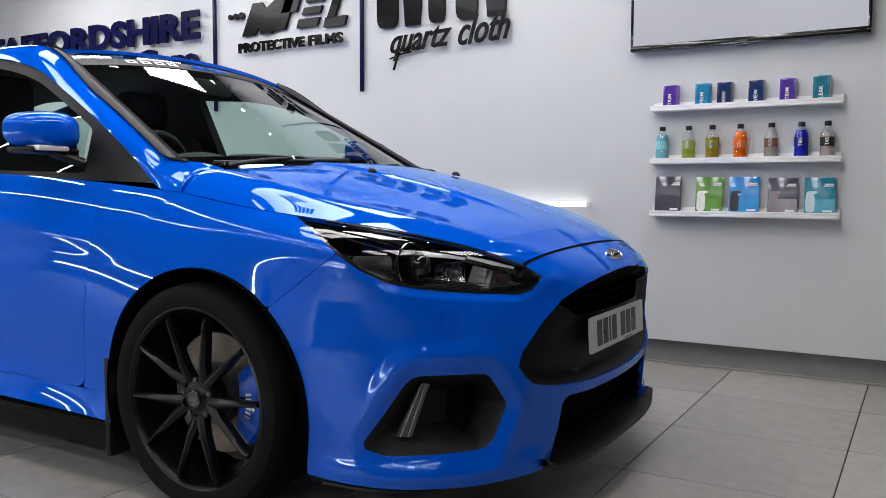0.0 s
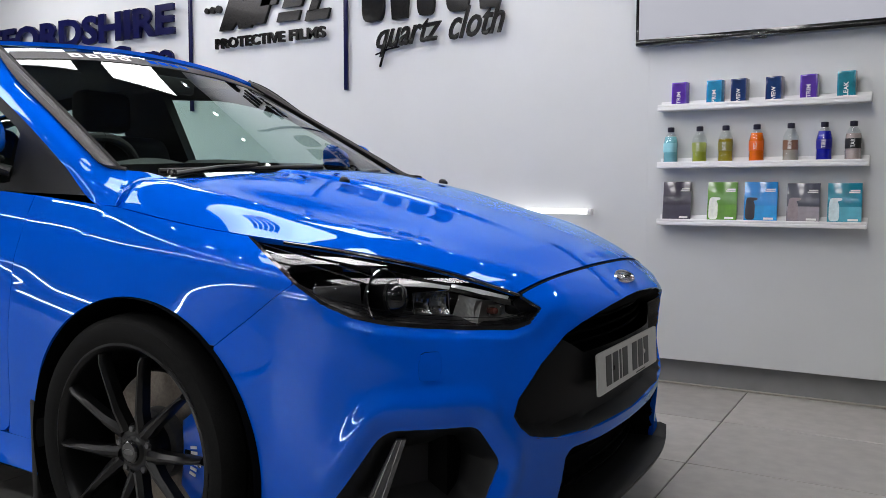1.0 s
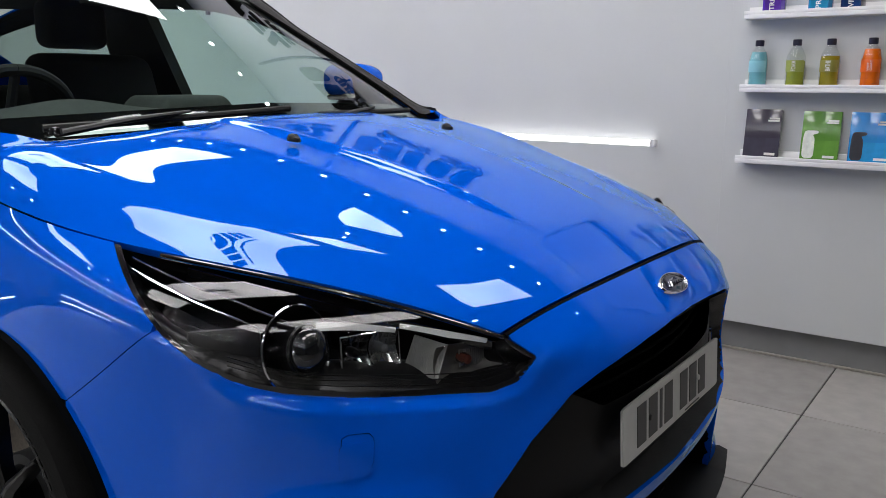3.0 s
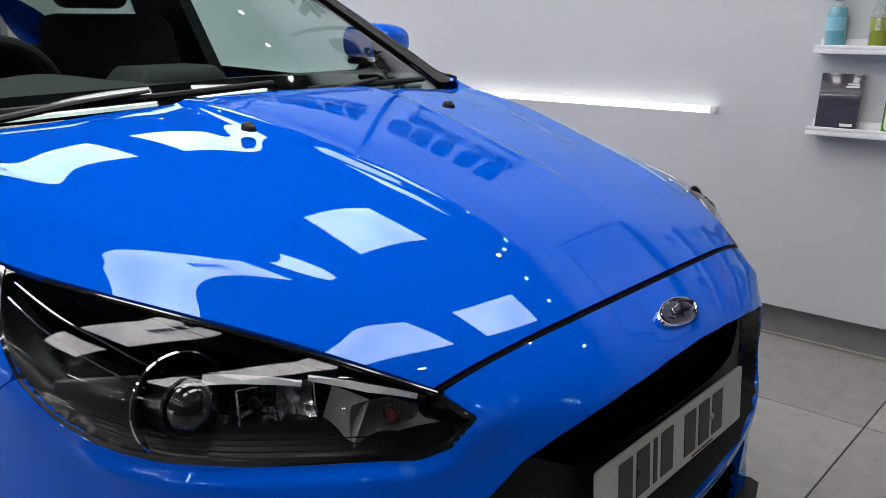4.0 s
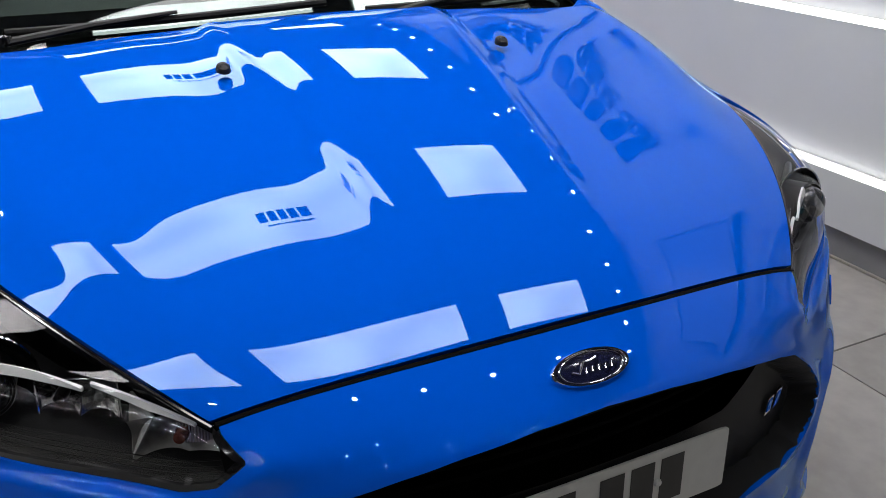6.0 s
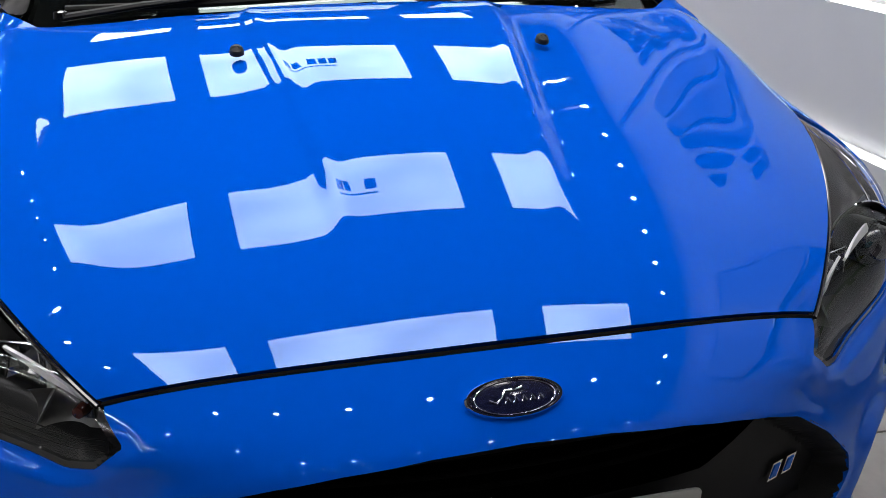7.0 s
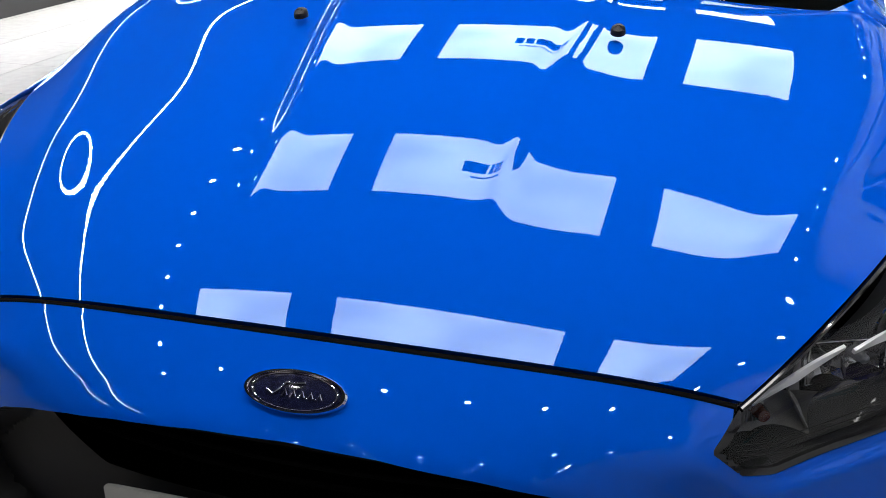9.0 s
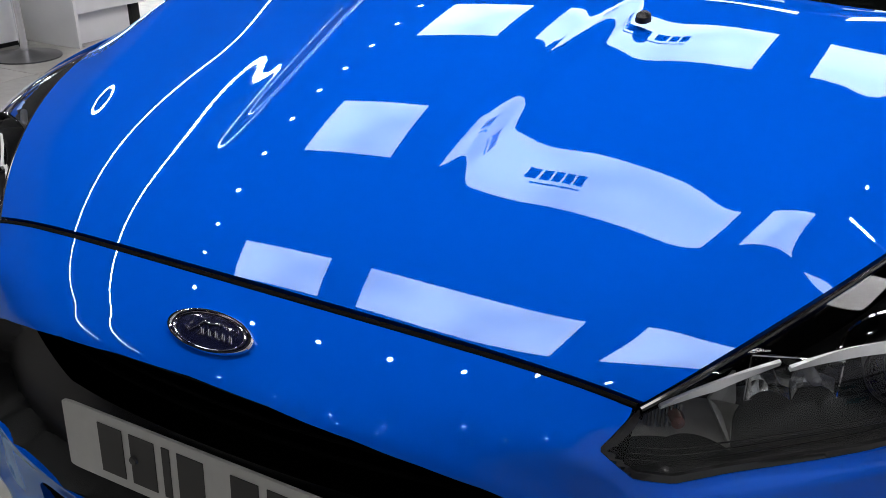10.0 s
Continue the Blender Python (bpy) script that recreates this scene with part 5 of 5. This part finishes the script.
# ---- grille, plate, lower intake ----
GP, gd, GN = lamp_sheet(False, .0)
ins = G - GN * (.045 * np.clip(.002 - d_grille / .016, 0, 1))[..., None]
half_w = np.abs(G[..., 1])
top_line = np.interp(half_w, [0, .27, .36, .45], [.548, .548, .60, .66])
grille_panel = obj("grille_surround", grid_mesh("grille_surround", ins, np.minimum.reduce([np.where(GX > .7, .003 - d_grille, -1), np.maximum(top_line - GZ, -1)])), GREY_PLASTIC, car, "dark grey grille panel carrying the plate")
# near-black sheet closing the grille, the hollow's shade put into its colour
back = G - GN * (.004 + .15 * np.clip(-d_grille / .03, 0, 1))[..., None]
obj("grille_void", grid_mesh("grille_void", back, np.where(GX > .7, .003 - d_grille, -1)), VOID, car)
for z in (.565, .590, .615, .640):
    ys = np.linspace(-.36, .36, 40)
    part("grille_slat", sweep([(.885 - .35 * y * y, y, z) for y in ys], .0035, 6), VOID, car)
# likewise for the lower intake: a sheet coloured as dark as its shade
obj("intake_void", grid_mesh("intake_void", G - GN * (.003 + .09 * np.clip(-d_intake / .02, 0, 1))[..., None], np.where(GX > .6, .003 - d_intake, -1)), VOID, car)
for z in (.21, .245, .28, .315):
    ys = np.linspace(-.37, .37, 40)
    part("intake_slat", sweep([(.865 - .35 * y * y, y, z) for y in ys], .0035, 6), VOID, car)

# near-black slab closing the intake below, shade in its colour too
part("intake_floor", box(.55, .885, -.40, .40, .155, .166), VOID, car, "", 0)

plate = new("number_plate"); plate.parent = car
tagged(plate, "white number plate with plain dark bars")
plate.matrix_basis = pose(.9275, 0, .493, 0, -3, 0)
o = rounded([(-.247, -.0515), (.247, -.0515), (.247, .0515), (-.247, .0515)], 5, .045)
part("plate_board", prism(o, .004, lambda u, v, q: (-q, u, v)), PLATE, plate, "", 0)
x = -.187
for w, gapw in ((.040, .012), (.040, .012), (.012, .012), (.040, .040), (.040, .012), (.040, .012), (.040, 0)):
    for a, b, c_, e_ in ((0, w, -.037, .037),):
        part("character_bar", box(.0002, .0012, x + a, x + b, c_, e_), PLATE_INK, plate, "plain dark bar", 0)
    x += w + gapw
part("text_bar", box(.0002, .0010, .05, .13, -.048, -.045), PLATE_INK, plate, "", 0)
for y in (-.13, .12):
    part("screw_cap", lathe([(.0, .004), (.005, .0035), (.0065, .0)], "X", 16), PLATE_INK if y < 0 else PLATE, plate).location = (.001, y, 0)

# badge
cost = np.hypot(G[..., 1], GZ - .7045) + np.where(GX > .7, 0, 9)
bi = np.unravel_index(cost.argmin(), cost.shape)
badge = new("badge"); badge.parent = car
tagged(badge, "oval navy badge with a chrome rim")
badge.matrix_basis = aim(Vector(G[bi]), Vector(GN[bi]), -.001)
def oval(prof, mat, name, parent, label=""):
    bm = lathe(prof, "Y", 64)
    for v in bm.verts:
        v.co.z *= .415
    return part(name, bm, mat, parent, label)
rim_ = oval([(.0575, .004), (.0575, -.003), (.0555, -.0055), (.0525, -.0055), (.051, -.0035)], CHROME, "badge_rim", badge, "chrome rim")
oval([(.0, -.0045), (.03, -.0043), (.0515, -.0030)], NAVY, "badge_face", badge, "navy enamel face")
oval([(.0478, -.0036), (.0478, -.0046), (.0468, -.0050), (.0460, -.0046), (.0460, -.0036)], CHROME, "inner_line", badge)
sweep_pts = [(-.030, -.0062, -.002), (-.022, -.0062, -.006), (-.016, -.0062, .0), (-.010, -.0062, .008), (.0, -.0062, .0075), (.010, -.0062, .010)]
part("flourish", sweep(sweep_pts, .0011, 6), CHROME, badge)
for a in np.linspace(-.012, .026, 5):
    part("flourish", sweep([(a, -.0062, -.007), (a + .003, -.0064, 0), (a + .006, -.0062, -.006)], .0011, 6), CHROME, badge)

# small side badge on the grille panel, plain bars
rs = new("side_badge"); rs.parent = car
tagged(rs, "small chrome and blue badge on the grille panel")
cost = np.hypot(G[..., 1] - .428, GZ - .492) + np.where(GX > .7, 0, 9)
bi = np.unravel_index(cost.argmin(), cost.shape)
rs.matrix_basis = aim(Vector(ins[bi]), Vector(GN[bi]), -.002)
for a, h_ in ((-.026, .014), (.004, .014)):
    part("mark", prism([(a, -h_), (a + .020, -h_), (a + .027, h_), (a + .007, h_)], .004, lambda u, v, q: (u, -.004 + q, v)), CHROME, rs, "", 0)
    part("mark_fill", prism([(a + .004, -h_ + .004), (a + .017, -h_ + .004), (a + .022, h_ - .004), (a + .010, h_ - .004)], .001, lambda u, v, q: (u, -.005 + q, v)), PAINT, rs, "", 0)

# fog recesses with their lamps
for side in (False, True):
    sg = 1 if side else -1
    fd = np.where(LEFT == side, d_fog, 1.0)
    dep = np.clip(-fd / .055, 0, 1)[..., None]
    rec = G - GN * (.004 + .085 * dep * smooth(-.30, .22, GQ)[..., None] + .02 * dep)
    fog = obj("fog_recess", grid_mesh("fog_recess", rec, np.where(GX > .3, .003 - fd, -1)), BLACK_PLASTIC, car, "black plastic side intake")
    def at_fog(q, z):
        c_ = np.hypot(GQ - q, GZ - z) + np.where((LEFT == side) & (GX > .3), 0, 9)
        i = np.unravel_index(c_.argmin(), c_.shape)
        return Vector(G[i]), Vector(GN[i])
    quad = [(-.058, .424), (-.028, .424), (-.088, .292), (-.145, .283)]
    bm = bmesh.new()
    f0 = []; f1 = []
    for q, z in quad:
        p, n = at_fog(q, z)
        f0.append(bm.verts.new(p - n * .014)); f1.append(bm.verts.new(p - n * .040))
    bm.faces.new(f0); bm.faces.new(f1[::-1])
    for i in range(4):
        j = (i + 1) % 4
        bm.faces.new((f0[j], f0[i], f1[i], f1[j]))
    bmesh.ops.recalc_face_normals(bm, faces=bm.faces)
    fl = part("side_lamp", bm, LAMP_GREY, fog, "slim clear side lamp", 0)
    for f_ in (.25, .75):
        ends_ = [at_fog(a[0] + (b[0] - a[0]) * f_, a[1] + (b[1] - a[1]) * f_) for a, b in ((quad[0], quad[1]), (quad[3], quad[2]))]
        part("facet", sweep([tuple(p - n * .0135) for p, n in ends_], .0012, 5), CHROME, fl)
    side_lens = bmesh.new()
    side_lens.faces.new([side_lens.verts.new(at_fog(q, z)[0] - at_fog(q, z)[1] * .009) for q, z in quad])
    part("lens", side_lens, CLEAR, fl, "clear lens", 0)
    # washer cover on the bumper skin
    cov = np.minimum.reduce([.030 - np.abs(GQ - .043), .0235 - np.abs(GZ - .568), np.where((LEFT == side) & (GX > .4), 1.0, -1.0)])
    cov_gap = np.minimum.reduce([.0303 - np.abs(GQ - .043), .0238 - np.abs(GZ - .568), np.where((LEFT == side) & (GX > .4), 1.0, -1.0)])
    obj("washer_gap", grid_mesh("washer_gap", G + GN * .0008, cov_gap), VOID, car)
    obj("lamp_washer_cover", grid_mesh("lamp_washer_cover", G + GN * .0030, cov, flange=.0028), PAINT, car, "small square washer cover")

# splitter
k = np.linspace(-1, 1, 61)
sx = .948 - .045 * np.abs(k) ** 3
sy = .47 * k
up = .030 * smooth(.86, 1.0, np.abs(k))
top = np.stack([sx, sy, .166 + up], -1); 
sp_rows = [np.stack([sx - .16, sy * .97, .178 + 0 * k], -1), top + (-.02, 0, .006), top, top + (-.002, 0, -.010), np.stack([sx - .16, sy, .150 + 0 * k], -1)]
obj("splitter", grid_mesh("splitter", np.array(sp_rows), flip=True), BLACK_PLASTIC, car, "black plastic chin splitter")
for sg in (-1, 1):
    kk = np.linspace(0, 1, 24)
    c_ = hermite([0, .35, .7, 1], [(.865, .44, .165), (.76, .62, .158), (.60, .765, .155), (.44, .82, .165)])(kk) * (1, sg, 1)
    part("splitter_lip", sweep([tuple(p) for p in c_], .009, 8, flat=.6), BLACK_PLASTIC, car)

# ---- door mirrors ----
for sg in (-1, 1):
    bm = bmesh.new()
    bmesh.ops.create_uvsphere(bm, u_segments=40, v_segments=24, radius=1)
    for v in bm.verts:
        x, y, z = v.co
        f = 1 / max(1e-6, (abs(x)**2.6 + abs(y)**2.8 + abs(z)**2.8) ** (1 / 2.7))
        x, y, z = x * f, y * f, z * f
        if x < 0:
            x *= .45
        v.co = (x * .088 - .022 * abs(y), y * .118, z * (.056 + .006 * y * sg * -1) + (.008 if z > 0 else 0))
    mir = part("door_mirror", bm, PAINT, car, "blue door mirror cap")
    mir.matrix_basis = pose(-.619, sg * .845, 1.072, 0, 0, sg * -8)
    part("mirror_glass", box(-.046, -.040, -.092, .092, -.045, .045, .003), CHROME, mir)
    part("mirror_base", box(-.045, .060, -.10, .085, -.066, -.046, .010), BLACK_PLASTIC, mir, "black mirror underside")
    ind_ = part("side_indicator", box(.018, .074, -.085, .03, -.058, -.042, .006), material("pale_lens", (.75, .72, .66), .15, 0, .5), mir, "pale indicator lens")
    part("mirror_arm", sweep([(-.565, sg * .745, .980), (-.590, sg * .780, .995), (-.612, sg * .825, 1.012)], [.052, .048, .042], 12, flat=.32), BLACK_PLASTIC, car)

# ---- wipers ----
def wiper(y0, y1, lift):
    a = np.linspace(0, 1, 24)
    v = (y0 + (y1 - y0) * a) / .70
    blade = screen(-.050 + lift * a, v, .012)
    b = part("wiper", sweep([tuple(p) for p in blade], .0065, 8, flat=1.2), BLACK_PLASTIC, car, "black wiper blade")
    arm0 = Vector(screen(-.075, y0 / .70 + (.0), .02)) + Vector((.03, 0, -.005))
    mid = Vector(screen(-.044 + lift * .5, (y0 + y1) / 2 / .70, .024))
    part("wiper_arm", sweep([tuple(arm0), tuple(arm0.lerp(mid, .5) + Vector((.004, 0, .004))), tuple(mid)], [.013, .011, .006], 8, flat=.6), BLACK_PLASTIC, b)
    part("pivot", lathe([(.0, .014), (.012, .012), (.015, .0)], "Z", 16), BLACK_GLOSS, b).location = arm0


wiper(-.58, .02, .034)
wiper(.10, .58, .012)

# ---- cabin ----
cab_in = new("dashboard"); cab_in.parent = car
tagged(cab_in, "dark soft dashboard under the windscreen")
dk = np.linspace(-1, 1, 41)
dash_rows = []
for x_, z_ in ((-.16, .965), (-.30, .985), (-.45, 1.0), (-.58, .985), (-.62, .90), (-.60, .70)):
    r_ = np.stack([x_ - .05 * dk**2, .70 * dk, z_ + .03 * np.exp(-((dk + .5) / .22) ** 2) * (x_ < -.35) * (z_ > .95)], -1)
    dash_rows.append(r_)
obj("dash_top", grid_mesh("dash_top", np.array(dash_rows)), DASH, cab_in)
hood_ = box(-.62, -.42, -.15, .15, .97, 1.045, .035, 5)
for v in hood_.verts:
    v.co.y *= 1 - .22 * smooth(.98, 1.045, v.co.z)
    v.co.z -= .03 * (v.co.y / .15) ** 2 * (v.co.z > 1.0)
part("display_hood", hood_, DASH, cab_in, "rounded display hood")
sw = new("steering_wheel"); sw.parent = car
tagged(sw, "dark leather steering wheel")
sw.matrix_basis = pose(-.76, -.36, .93, 0, -66, 0)
part("wheel_rim", sweep([(.185 * math.cos(a), .185 * math.sin(a), 0) for a in np.linspace(0, 2 * math.pi, 41)], .016, 10), INTERIOR, sw)
part("boss", lathe([(.0, .02), (.06, .015), (.075, -.01), (.05, -.05)], "Z", 24), INTERIOR, sw)
for a in (0, math.pi, -math.pi / 2):
    part("wheel_spoke", sweep([(.06 * math.cos(a), .06 * math.sin(a), 0), (.18 * math.cos(a), .18 * math.sin(a), 0)], .013, 8), INTERIOR, sw)
for y in (-.36, .36):
    st_ = new("seat"); st_.parent = car
    tagged(st_, "dark bucket seat with a headrest")
    st_.matrix_basis = pose(-1.35, y, .45)
    part("cushion", box(-.10, .42, -.25, .25, .0, .16, .05, 3), SEAT_CLOTH, st_)
    b_ = box(-.10, .08, -.25, .25, .1, .72, .06, 3)
    for v in b_.verts:
        v.co.x -= .28 * (v.co.z - .1)
        v.co.y *= 1 - .25 * max(0, v.co.z - .35)
    part("backrest", b_, SEAT_CLOTH, st_)
    part("headrest", box(-.33, -.22, -.13, .13, .74, .92, .04, 3), SEAT_CLOTH, st_)
part("rear_bench", box(-2.45, -2.2, -.62, .62, .45, 1.05, .06, 3), SEAT_CLOTH, car)
part("cabin_floor", box(-2.6, -.4, -.70, .70, .30, .34), INTERIOR, car, "", 0)
part("cabin_lining", box(-.60, -.58, -.68, .68, .34, .90), INTERIOR, car, "", 0)
part("rear_view_mirror", box(-.80, -.77, -.11, .11, 1.28, 1.34, .012), INTERIOR, car)

# ---- floor tiles ----
TX0, TY0, TW, TL = .906, .135, .6135, .584
tile_me = bpy.data.meshes.new("tile")
tb_ = box(0.0022, TW - .0022, .0022, TL - .0022, -.012, 0, .0012, 1)
tb_.to_mesh(tile_me); tb_.free(); tile_me.materials.append(TILE)
for i in range(-11, 7):
    for j in range(-9, 4):
        x, y = TX0 + i * TW, TY0 + j * TL
        if x < BACK_X - .3 or x > FRONT_X - .3 or y > WALL_Y + .03 or y < RIGHT_Y - 1:
            continue
        t_ = new("tile", tile_me)
        t_.parent = floor_ob
        t_.location = (x, y, 0)
